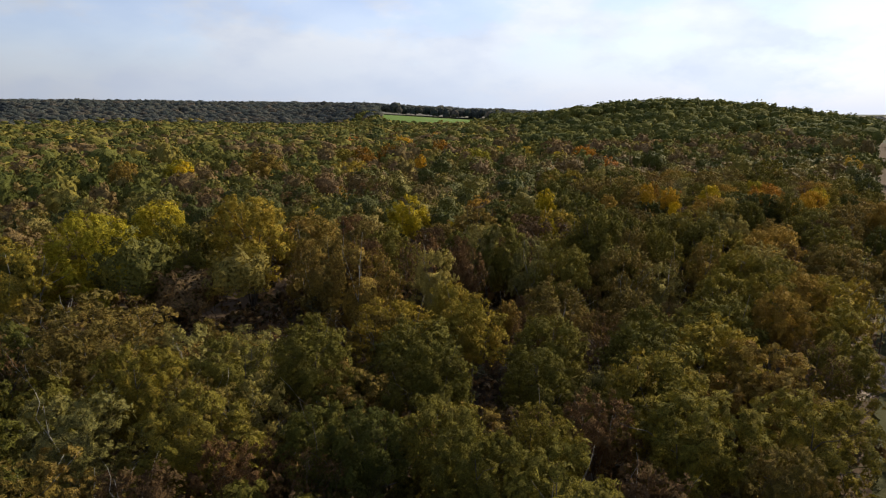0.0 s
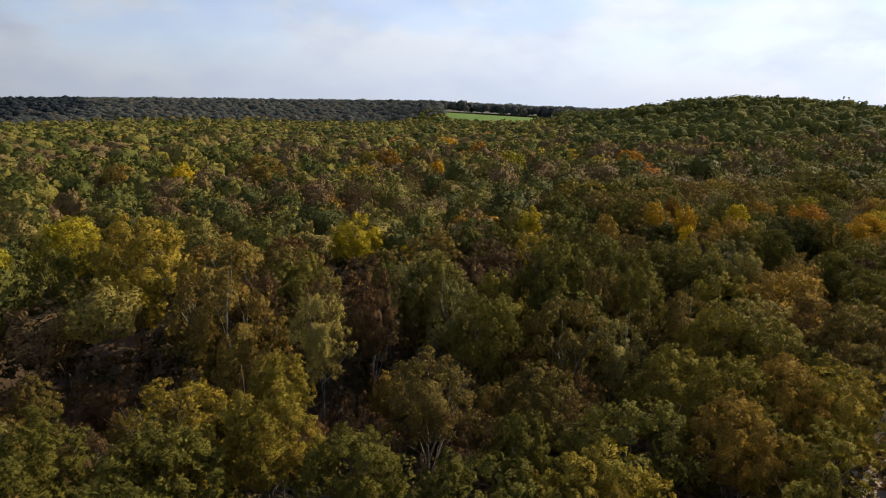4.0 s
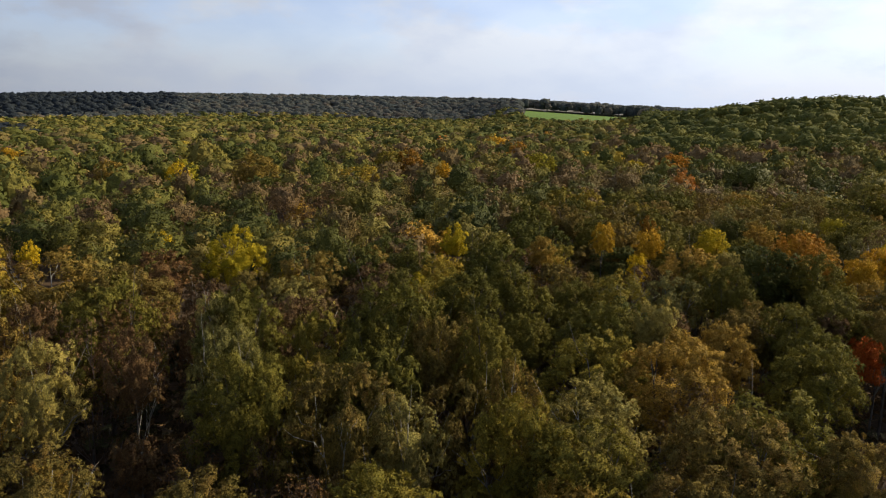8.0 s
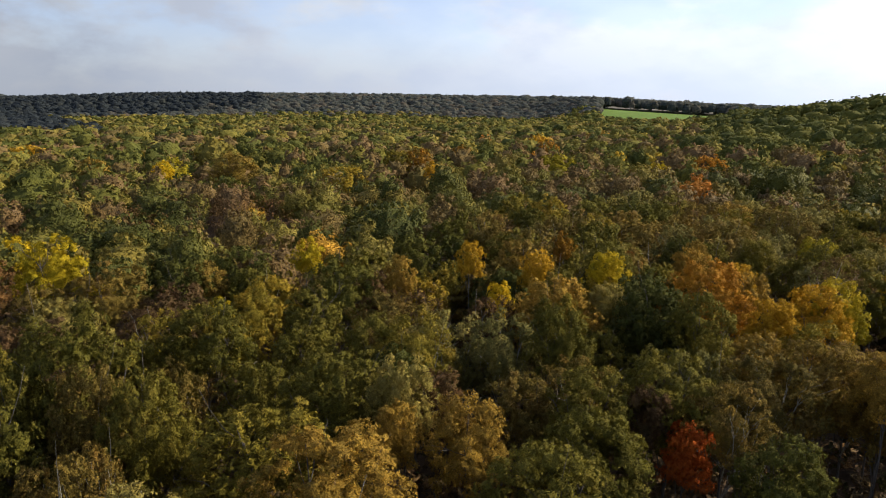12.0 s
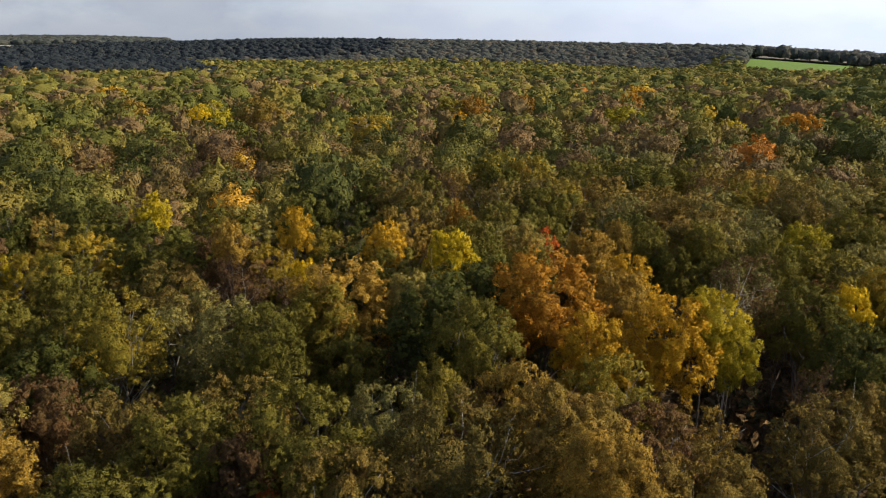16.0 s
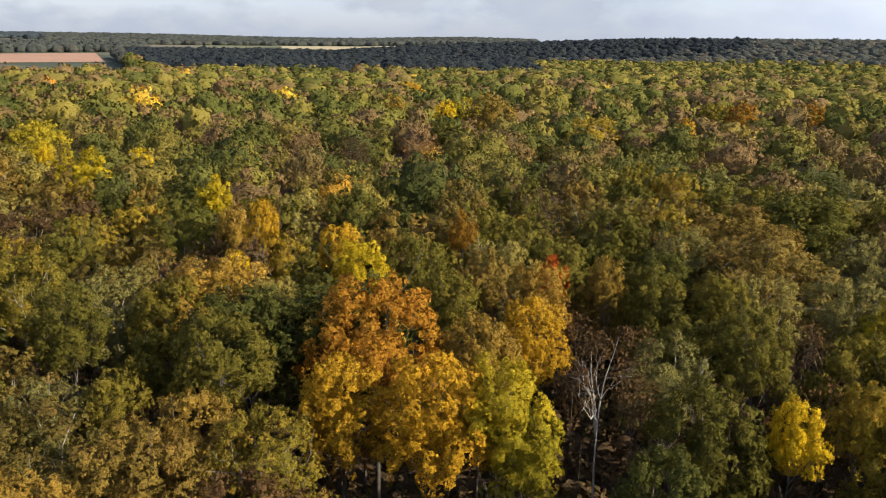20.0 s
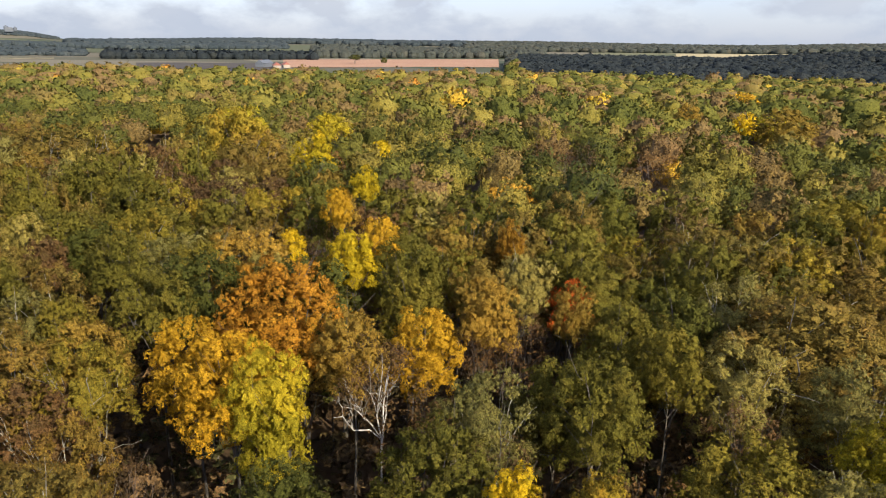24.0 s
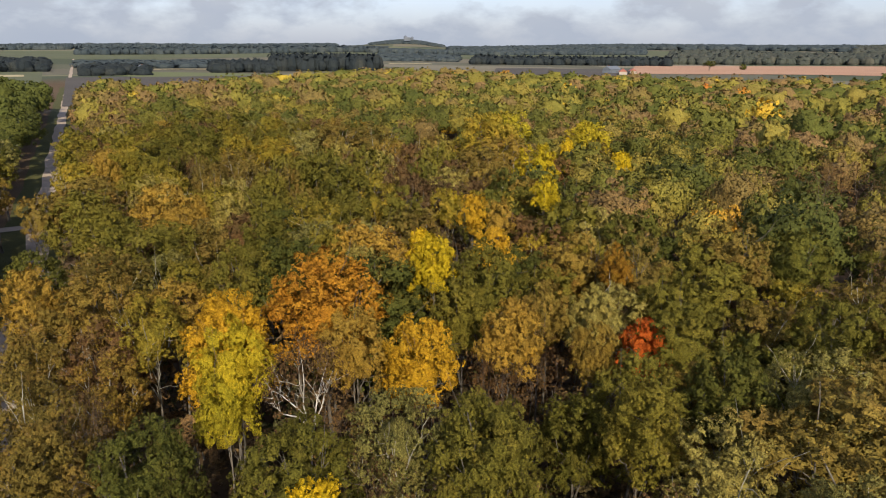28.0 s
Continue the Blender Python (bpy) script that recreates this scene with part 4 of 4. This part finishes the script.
def wood(name, places, temps, material, label, rng, tones=None, spread=(3.4, 5.2), heights=(15.5, 1.2), deep=0.95):
    """Many trees as one object."""
    n = len(places)
    if n == 0:
        return None
    z = land(places[:, 0], places[:, 1])
    tone = rng.random(n) if tones is None else tones
    s = (spread[0] + (spread[1] - spread[0]) * rng.random(n)) / 4.5
    big = s * 4.5 / (0.5 * (spread[0] + spread[1])) - 1  # broad trees stand higher
    h = (heights[0] * (1 + 0.22 * big) + heights[1] * rng.normal(size=n)).clip(1.5) / 16.0
    g = rng.random(n) * 6.283
    pick = rng.integers(len(temps), size=n)
    all_q, all_n, all_t, all_s = [], [], [], []
    for k, (tq, tn, ts) in enumerate(temps):
        m = np.where(pick == k)[0]
        if len(m) == 0:
            continue
        c, sn = np.cos(g[m])[:, None, None], np.sin(g[m])[:, None, None]
        q = np.empty((len(m), *tq.shape), np.float32)
        q[..., 0] = (tq[None, ..., 0] * c - tq[None, ..., 1] * sn) * s[m][:, None, None] + places[m, 0][:, None, None]
        q[..., 1] = (tq[None, ..., 0] * sn + tq[None, ..., 1] * c) * s[m][:, None, None] + places[m, 1][:, None, None]
        q[..., 2] = (16 - (16 - tq[None, ..., 2]) * (deep * np.maximum(1, s[m]))[:, None, None]) * h[m][:, None, None] + z[m][:, None, None]
        all_q.append(q.reshape(-1, 4, 3))
        all_n.append(np.stack([tn[None, ..., 0] * c - tn[None, ..., 1] * sn, tn[None, ..., 0] * sn + tn[None, ..., 1] * c, np.broadcast_to(tn[None, ..., 2], (len(m), len(tn), 4))], -1).reshape(-1, 4, 3))
        all_t.append(np.repeat(tone[m], len(tq)))
        all_s.append(np.tile(ts, len(m)))
    ob = new(name, quads_mesh(name, np.concatenate(all_q), np.concatenate(all_n), material, np.concatenate(all_t), np.concatenate(all_s)))
    return tagged(ob, label, "woods", kind="stuff")


def seen_sector(p):
    """Bearings over which the land is ever in view."""
    b = bearing(p[:, 0], p[:, 1])
    b = np.where(b < -100, b + 360, b)
    return (b > -57) & (b < 185)


rngw = np.random.default_rng(21)


def wooded(p):
    """Where the forest stands: cleared for the crop field, and ending at an edge towards the plain."""
    b, far = bearing(p[:, 0], p[:, 1]), np.hypot(p[:, 0] - 45, p[:, 1] - 60)
    bw, fw = bearing_w(p[:, 0], p[:, 1]), np.hypot(p[:, 0] - 92, p[:, 1] - 138)
    edge = np.interp(bw, [60, 87, 89, 100, 110, 118, 124, 130, 138, 149, 151, 165, 185], [4000, 4000, 430, 440, 455, 490, 580, 480, 380, 345, 420, 600, 600])
    return seen_sector(p) & ~((b > -0.6) & (b < 9.2) & (far > 625 + 9 * np.maximum(b - 1.5, 0)) & (far < 915)) & (fw < edge + 14 * np.sin(bw * 1.7))


def tree_tones(rng, p):
    """Drifts of like trees: the tone follows slow waves over the plan, with single trees apart."""
    w = 0.5 + 0.22 * np.sin(p[:, 0] * 0.031 + 1.3) * np.cos(p[:, 1] * 0.027) + 0.18 * np.sin(p[:, 0] * 0.011 - p[:, 1] * 0.017)
    u = rng.random(len(p))
    t = 0.74 * (0.35 * u + 0.65 * (3 * u * u - 2 * u**3)) + 0.22 * w - 0.03
    odd = rng.random(len(p))
    t = np.where(odd > 0.86, 0.72 + 0.15 * rng.random(len(p)), t)
    t = np.where(odd > 0.982, 0.90 + 0.10 * rng.random(len(p)), t).clip(0, 1)
    t = np.where((p[:, 1] > 330) & (p[:, 0] > 40), 0.5 * t, t)  # greener on the hill
    return np.where(off_road(p[:, 0], p[:, 1]) > 0, 0.1 * t, t)  # only the darkest tones across the road


ring = clear(spots(rngw, -110, 170, -60, 260, 7.0), 5.4)
far_i = to_stretch(ring)
RING_LEAVES = templates(4, 620, 0.46, 300, 6, 26, 0.62)
back = ring[(far_i > inner_edge) & (near_line(ring, (20, 50), (70, 130)) < 115) & ~seen_sector(ring)]
wood("forest", back, templates(3, 30, 1.0, 350, 4), WOODS_MAT, "autumn forest behind the gravel road", rngw, 0.25 * rngw.random(len(back)))
ring = ring[seen_sector(ring) & (far_i > inner_edge) & (near_line(ring, (20, 50), (70, 130)) < 115)]
wood("forest", ring, RING_LEAVES, WOODS_MAT, "dense autumn oak forest in green, olive and brown", rngw, tree_tones(rngw, ring), (2.6, 5.6), (16.0, 1.35), 0.95)
mid = clear(spots(rngw, -400, 340, -330, 480, 7.8), 5.8)
dm = near_line(mid, (20, 50), (70, 130))
mid1 = mid[(dm >= 115) & (dm < 215) & wooded(mid)]
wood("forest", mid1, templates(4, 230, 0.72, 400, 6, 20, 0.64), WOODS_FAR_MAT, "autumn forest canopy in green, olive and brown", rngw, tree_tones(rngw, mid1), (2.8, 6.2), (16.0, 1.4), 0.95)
mid2 = mid[(dm >= 215) & (dm < 400) & wooded(mid)]
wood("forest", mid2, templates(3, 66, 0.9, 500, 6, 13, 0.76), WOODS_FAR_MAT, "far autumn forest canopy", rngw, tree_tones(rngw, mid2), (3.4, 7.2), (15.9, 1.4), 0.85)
outer = spots(rngw, -1250, 700, -700, 1300, 9.6)
do = near_line(outer, (20, 50), (70, 130))
bo = bearing(outer[:, 0], outer[:, 1])
outer = outer[(do >= 400) & (do < 1120) & wooded(outer) & (np.abs(off_road(outer[:, 0], outer[:, 1])) > 9)]
bo, do = bearing(outer[:, 0], outer[:, 1]), np.hypot(outer[:, 0] - 45, outer[:, 1] - 60)
bw = bearing_w(outer[:, 0], outer[:, 1])
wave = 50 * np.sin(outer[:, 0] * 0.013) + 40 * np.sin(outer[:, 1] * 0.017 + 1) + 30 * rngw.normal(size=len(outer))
# gloom: far forest whose colour carries the shadow of clouds
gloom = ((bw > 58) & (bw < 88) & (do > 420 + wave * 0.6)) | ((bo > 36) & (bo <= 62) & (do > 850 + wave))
ridge = ~gloom & (do > 760 + 0.6 * wave)
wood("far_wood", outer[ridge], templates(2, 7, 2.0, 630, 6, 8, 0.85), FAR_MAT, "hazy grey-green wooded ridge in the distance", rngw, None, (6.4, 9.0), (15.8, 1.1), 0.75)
gloom_or = gloom | ridge
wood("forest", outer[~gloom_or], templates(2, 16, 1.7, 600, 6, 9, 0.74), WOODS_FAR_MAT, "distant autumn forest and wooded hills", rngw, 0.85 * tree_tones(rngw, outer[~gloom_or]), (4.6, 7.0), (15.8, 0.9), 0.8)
wood("toned_wood", outer[gloom], templates(2, 7, 2.0, 650, 6, 6, 0.85), SHADED_WOODS_MAT, "distant forest coloured dark for cloud shadow", rngw, None, (5.4, 7.8), (16.6, 1.2), 0.75)


# the wood's edge along the top of the crop field
rim = np.array([polar(-1.5 + 0.36 * k + 0.1 * math.sin(k * 5), 916 + 7 * math.sin(k * 2.4)) for k in range(36)])
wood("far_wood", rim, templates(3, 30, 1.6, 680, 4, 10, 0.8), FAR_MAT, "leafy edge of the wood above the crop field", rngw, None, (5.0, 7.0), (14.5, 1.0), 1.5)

def grove(psi0, psi1, far0, far1, step, material, label, high=17.0, name="toned_wood"):
    """A far wood between two bearings and two distances."""
    step *= 0.72
    n = int(max(4, math.radians(psi1 - psi0) * (far1**2 - far0**2) / 2 / step**2))
    psi, far = psi0 + (psi1 - psi0) * rngw.random(n), np.sqrt(far0**2 + (far1**2 - far0**2) * rngw.random(n))
    px, py = polar_w(psi, far)
    p = np.stack([px, py], 1)
    p = p[np.abs(off_road(px, py)) > 12]
    wood(name, p, templates(2, 3, 2.4, 700 + int(psi0), 4, 5, 0.85), material, label, rngw, None if material is not FAR_MAT else 0.7 * rngw.random(len(p)), (step * 0.8, step * 1.25), (high, high * 0.1), 10 / step)


# leaf colours of these woods hold cloud shadow or distance haze
grove(126.3, 134.5, 940, 1150, 11, SHADED_WOODS_MAT, "dark conifer plantation with a straight edge", 20)
grove(134.5, 139, 900, 1080, 11, SHADED_WOODS_MAT, "younger dark conifers beside the plantation", 14.5)
grove(143.5, 148.6, 850, 1000, 12, SHADED_WOODS_MAT, "dark wood beside the far road", 11)
grove(138.5, 148.4, 1100, 1500, 22, HAZED_WOODS_MAT, "thin scattered woods in the plain", 8)
grove(150.2, 168, 1000, 1500, 14, SHADED_WOODS_MAT, "dark woods across the plain", 14)
grove(126, 148.5, 2000, 2500, 18, HAZED_WOODS_MAT, "long dark wooded ridge", 17)
grove(104, 119, 1300, 1560, 14, SHADED_WOODS_MAT, "dark wood in the plain", 14)
grove(120.3, 126.5, 1500, 1800, 16, HAZED_WOODS_MAT, "sparse wood behind the stubble strip", 9)
grove(106, 127, 2050, 2500, 18, HAZED_WOODS_MAT, "dark wood below the distant hill", 13)
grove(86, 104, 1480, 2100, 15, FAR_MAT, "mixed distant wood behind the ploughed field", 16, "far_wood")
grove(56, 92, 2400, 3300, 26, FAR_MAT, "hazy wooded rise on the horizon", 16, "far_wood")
grove(92, 121, 2700, 3400, 26, HAZED_WOODS_MAT, "far hazy woods on the horizon", 16, "far_wood")
grove(130, 162, 2700, 3400, 26, HAZED_WOODS_MAT, "far hazy woods along the skyline", 15, "far_wood")
grove(121.6, 127.4, 3600, 3860, 13, HAZED_WOODS_MAT, "trees on the slopes of the castle hill", 9, "far_wood")

# ---- undergrowth ----
shr = spots(rngw, -60, 100, 10, 170, 3.4)
sd = off_road(shr[:, 0], shr[:, 1])
shr = shr[((sd < -5) | (sd > 9)) & (np.minimum(near_line(shr, (8, 48), (60, 130)) - 55, near_line(shr, (-45, 76), (-8, 72)) - 16) < 0) & (np.hypot(shr[:, 0] - 51, shr[:, 1] - 78.5) > 4.5)]
rs = np.random.default_rng(5)
cs, rr = crown_lobes(rs, 4.5, 3, 15.6, 10, 0.4, 0.9)
wood("undergrowth", shr, [(*leaf_sprays(np.random.default_rng(k), cs, rr, 3, 48, 1.5), np.ones(48)) for k in range(4)], SHRUB_MAT, "low brown and green undergrowth below the trees", rngw, None, (1.8, 3.2), (np.where(near_line(shr, (-60, 69), (30, 70)) < 9, 4.2, 8.0), 1.6))

# ---- far things ----
STONE = plain_material("grey_castle_stone", (0.10, 0.115, 0.14), 0.9)
SLATE = plain_material("blue_slate", (0.10, 0.115, 0.14), 0.6)
TILE = plain_material("red_roof_tiles", (0.26, 0.095, 0.07), 0.8)
RENDER = plain_material("pale_plaster", (0.30, 0.27, 0.23), 0.9)
STEEL = plain_material("galvanised_steel", (0.35, 0.36, 0.37), 0.5, 0.7)
DARK = plain_material("dark_opening", (0.03, 0.03, 0.035), 0.4)


def part(name, bm, material, parent, label=""):
    me = bpy.data.meshes.new(name)
    bm.to_mesh(me)
    bm.free()
    me.materials.append(material)
    ob = new(name, me)
    ob.parent = parent
    if label:
        ob["label"] = label
    return ob


def box(sx, sy, sz, at=(0, 0, 0), bevel=0.0):
    """A box that stands on z = at[2], its edges rounded by bevel."""
    bm = bmesh.new()
    bmesh.ops.create_cube(bm, size=1.0)
    bmesh.ops.scale(bm, vec=(sx, sy, sz), verts=bm.verts)
    bmesh.ops.translate(bm, vec=(at[0], at[1], at[2] + sz / 2), verts=bm.verts)
    if bevel:
        bmesh.ops.bevel(bm, geom=bm.edges[:], offset=bevel, segments=2, affect="EDGES")
    return bm


def gable(sx, sy, sz, at):
    """A pitched roof with its ridge along x."""
    bm = bmesh.new()
    x, y = sx / 2, sy / 2
    v = [bm.verts.new((at[0] + a, at[1] + c, at[2] + d)) for a, c, d in ((-x, -y, 0), (x, -y, 0), (x, y, 0), (-x, y, 0), (-x, 0, sz), (x, 0, sz))]
    for f in ((0, 1, 5, 4), (2, 3, 4, 5), (1, 2, 5), (3, 0, 4), (3, 2, 1, 0)):
        bm.faces.new([v[k] for k in f])
    return bm


def drum(r, h, at, sides=14, top=None):
    bm = bmesh.new()
    bmesh.ops.create_cone(bm, cap_ends=True, segments=sides, radius1=r, radius2=r if top is None else top, depth=h)
    bmesh.ops.translate(bm, vec=(at[0], at[1], at[2] + h / 2), verts=bm.verts)
    return bm


def thing(name, x, y, turn, label, category, sink=0.0):
    ob = new(name)
    ob.matrix_world = Matrix.Translation((x, y, float(land(x, y)) - sink)) @ pose(0, 0, 0, 0, 0, turn)
    return tagged(ob, label, category)


def castle(x, y, turn):
    c = thing("castle", x, y, turn, "grey stone castle with towers on a far hilltop", "castle", 1.0)
    c.scale = (1.4, 1.4, 1.0)
    keep = part("keep", box(46, 26, 13), STONE, c)
    part("keep_roof", gable(48, 28, 6, (0, 0, 13)), SLATE, c)
    part("curtain_wall", box(120, 8, 8, (-20, -10, 0)), STONE, c)
    for k, (tx, ty, r, h) in enumerate(((-26, -12, 6, 17), (24, -12, 6, 20), (24, 13, 5, 16), (-80, -10, 6, 13), (62, -2, 5, 10))):
        tower = part("tower", drum(r, h, (tx, ty, 0)), STONE, c)
        part("tower_roof", drum(r * 1.1, r * 1.4, (tx, ty, h), 14, 0.2), SLATE, tower)
    for k in range(6):
        part("window", box(1.6, 0.5, 3.2, (-17 + 7 * k, -13.1, 6)), DARK, keep)
    part("chapel", box(12, 22, 11, (85, 0, 0)), STONE, c)
    part("chapel_roof", gable(13, 23, 8, (85, 0, 11)), SLATE, c)


def house(x, y, turn, sx, sy, h, wall, roof, label, doors=2):
    c = thing("house" if "house" in label else "barn", x, y, turn, label, "building", 0.3)
    body = part("wall", box(sx, sy, h), wall, c)
    part("roof", gable(sx + 0.8, sy + 1.0, sy * 0.36, (0, 0, h)), roof, c)
    part("chimney", box(0.8, 0.8, 1.6, (sx * 0.3, 0, h + sy * 0.26), 0.05), TILE, c)
    for k in range(doors):
        part("window", box(1.2, 0.12, 1.4, (-sx / 2 + sx * (k + 0.5) / doors, -sy / 2 - 0.03, 1.2)), DARK, body)
        part("window", box(1.2, 0.12, 1.4, (-sx / 2 + sx * (k + 0.5) / doors, sy / 2 + 0.03, 1.2)), DARK, body)


def mast(x, y, h):
    c = thing("mast", x, y, 20, "thin lattice mast above the wooded ridge", "mast")
    for sx, sy in ((-1, -1), (1, -1), (1, 1), (-1, 1)):
        part("leg", join_leg(sx, sy, h), STEEL, c)
    for k in range(1, 8):
        w = 1.6 * (1 - k / 9)
        part("brace", box(2 * w, 2 * w, 0.12, (0, 0, h * k / 8)), STEEL, c)


def join_leg(sx, sy, h):
    bm = bmesh.new()
    bmesh.ops.create_cube(bm, size=1.0)
    for v in bm.verts:
        up = v.co.z + 0.5
        w = 1.6 * (1 - up) + 0.2
        v.co = Vector((sx * w + v.co.x * 0.3, sy * w + v.co.y * 0.3, up * h))
    return bm


px, py = polar_w(124.3, 3735)
castle(float(px), float(py), 30)
for psi, far, turn, size, wall, roof, label in ((107.0, 880, 20, (22, 9, 4.0), RENDER, TILE, "farm house with a red tiled roof"), (106.3, 905, 25, (16, 8, 4.0), RENDER, TILE, "small farm house with a red tiled roof"),
                                                 (107.9, 930, -10, (26, 11, 5.0), STONE, SLATE, "long grey barn beside the field"), (143.9, 900, 60, (24, 12, 6.0), RENDER, SLATE, "pale barn at the edge of dark woods")):
    px, py = polar_w(psi, far)
    house(float(px), float(py), turn, *size, wall, roof, label, 4)
px, py = polar(42.6, 1150)
mast(float(px), float(py), 12)

# lone trees in the ploughed field
for psi, far, r, h in ((100.9, 1075, 9.5, 13.5), (98.6, 1120, 5.5, 8.5)):
    px, py = polar_w(psi, far)
    tree = plant("dark", float(px), float(py), r, h, seed=900 + int(far))
    tagged(tree, "lone dark bushy tree in the ploughed field")

# ---- the parked car ----
PAINT = plain_material("dark_blue_car_paint", (0.012, 0.016, 0.028), 0.22, 0.3, 0.05)
GLASS = plain_material("dark_car_glass", (0.02, 0.022, 0.025), 0.05, 0.0, 0.05)
RUBBER = plain_material("tyre_rubber", (0.02, 0.02, 0.02), 0.9)
LAMP = plain_material("lamp_lens", (0.7, 0.7, 0.7), 0.15)
RED_LAMP = plain_material("red_lamp_lens", (0.35, 0.02, 0.02), 0.2)


def profile(points, width, tuck, bevel):
    """A body drawn from its side view (x, z), tucked in towards the top."""
    bm = bmesh.new()
    top = max(z for _, z in points)
    sides = []
    for s in (-1, 1):
        sides.append([bm.verts.new((x, s * (width / 2 - tuck * max(0.0, z - 0.8) / max(top - 0.8, 0.01)), z)) for x, z in points])
    n = len(points)
    bm.faces.new(sides[0])
    bm.faces.new(sides[1][::-1])
    for k in range(n):
        bm.faces.new((sides[0][k], sides[1][k], sides[1][(k + 1) % n], sides[0][(k + 1) % n]))
    bmesh.ops.recalc_face_normals(bm, faces=bm.faces)
    bmesh.ops.bevel(bm, geom=bm.edges[:], offset=bevel, segments=2, affect="EDGES")
    return bm


def car(x, y, turn):
    c = thing("car", x, y, turn, "dark blue estate car parked beside the forest road", "car", -0.1)
    body = part("body", profile([(-2.15, 0.3), (-2.2, 0.7), (-2.1, 0.98), (-0.95, 0.98), (0.95, 0.94), (2.0, 0.82), (2.15, 0.62), (2.12, 0.3)], 1.76, 0.06, 0.05), PAINT, c)
    cabin = part("cabin", profile([(-2.0, 0.96), (-1.75, 1.44), (-0.2, 1.48), (0.35, 1.42), (1.05, 0.94)], 1.66, 0.2, 0.04), PAINT, c)
    part("windscreen", profile([(0.46, 1.34), (0.42, 1.38), (1.02, 0.98), (1.06, 0.96)], 1.3, 0.15, 0.008), GLASS, cabin)
    for s in (-1, 1):
        part("side_window", box(2.2, 0.04, 0.32, (-0.6, s * 0.735, 1.02), 0.012), GLASS, cabin)
        part("headlight", box(0.14, 0.36, 0.13, (2.06, s * 0.62, 0.62), 0.03), LAMP, body)
        part("tail_light", box(0.1, 0.2, 0.28, (-2.16, s * 0.74, 0.66), 0.03), RED_LAMP, body)
        for wx in (-1.35, 1.35):
            wheel = drum(0.32, 0.2, (0, 0, -0.1), 18)
            bmesh.ops.rotate(wheel, cent=(0, 0, 0), matrix=Matrix.Rotation(radians(90), 3, "X"), verts=wheel.verts)
            bmesh.ops.translate(wheel, vec=(wx, s * 0.80, 0.32), verts=wheel.verts)
            tyre = part("wheel", wheel, RUBBER, c)
            rim = drum(0.19, 0.03, (0, 0, -0.015), 14)
            bmesh.ops.rotate(rim, cent=(0, 0, 0), matrix=Matrix.Rotation(radians(90), 3, "X"), verts=rim.verts)
            bmesh.ops.translate(rim, vec=(wx, s * 0.905, 0.32), verts=rim.verts)
            part("rim", rim, STEEL, tyre)


car(51.0, 78.6, 58)
bay = np.array([[(51 + a * 1.0 - q * 0.35, 78.6 + a * 0.62 + q * 0.8) for q in (-4, -1.5, 1.5, 4)] for a in np.linspace(-5, 7.5, 9)])
tagged(sheet("clearing", bay[:, ::-1], GRAVEL, 0.10), "small gravel bay beside the forest road", "ground", kind="structure")
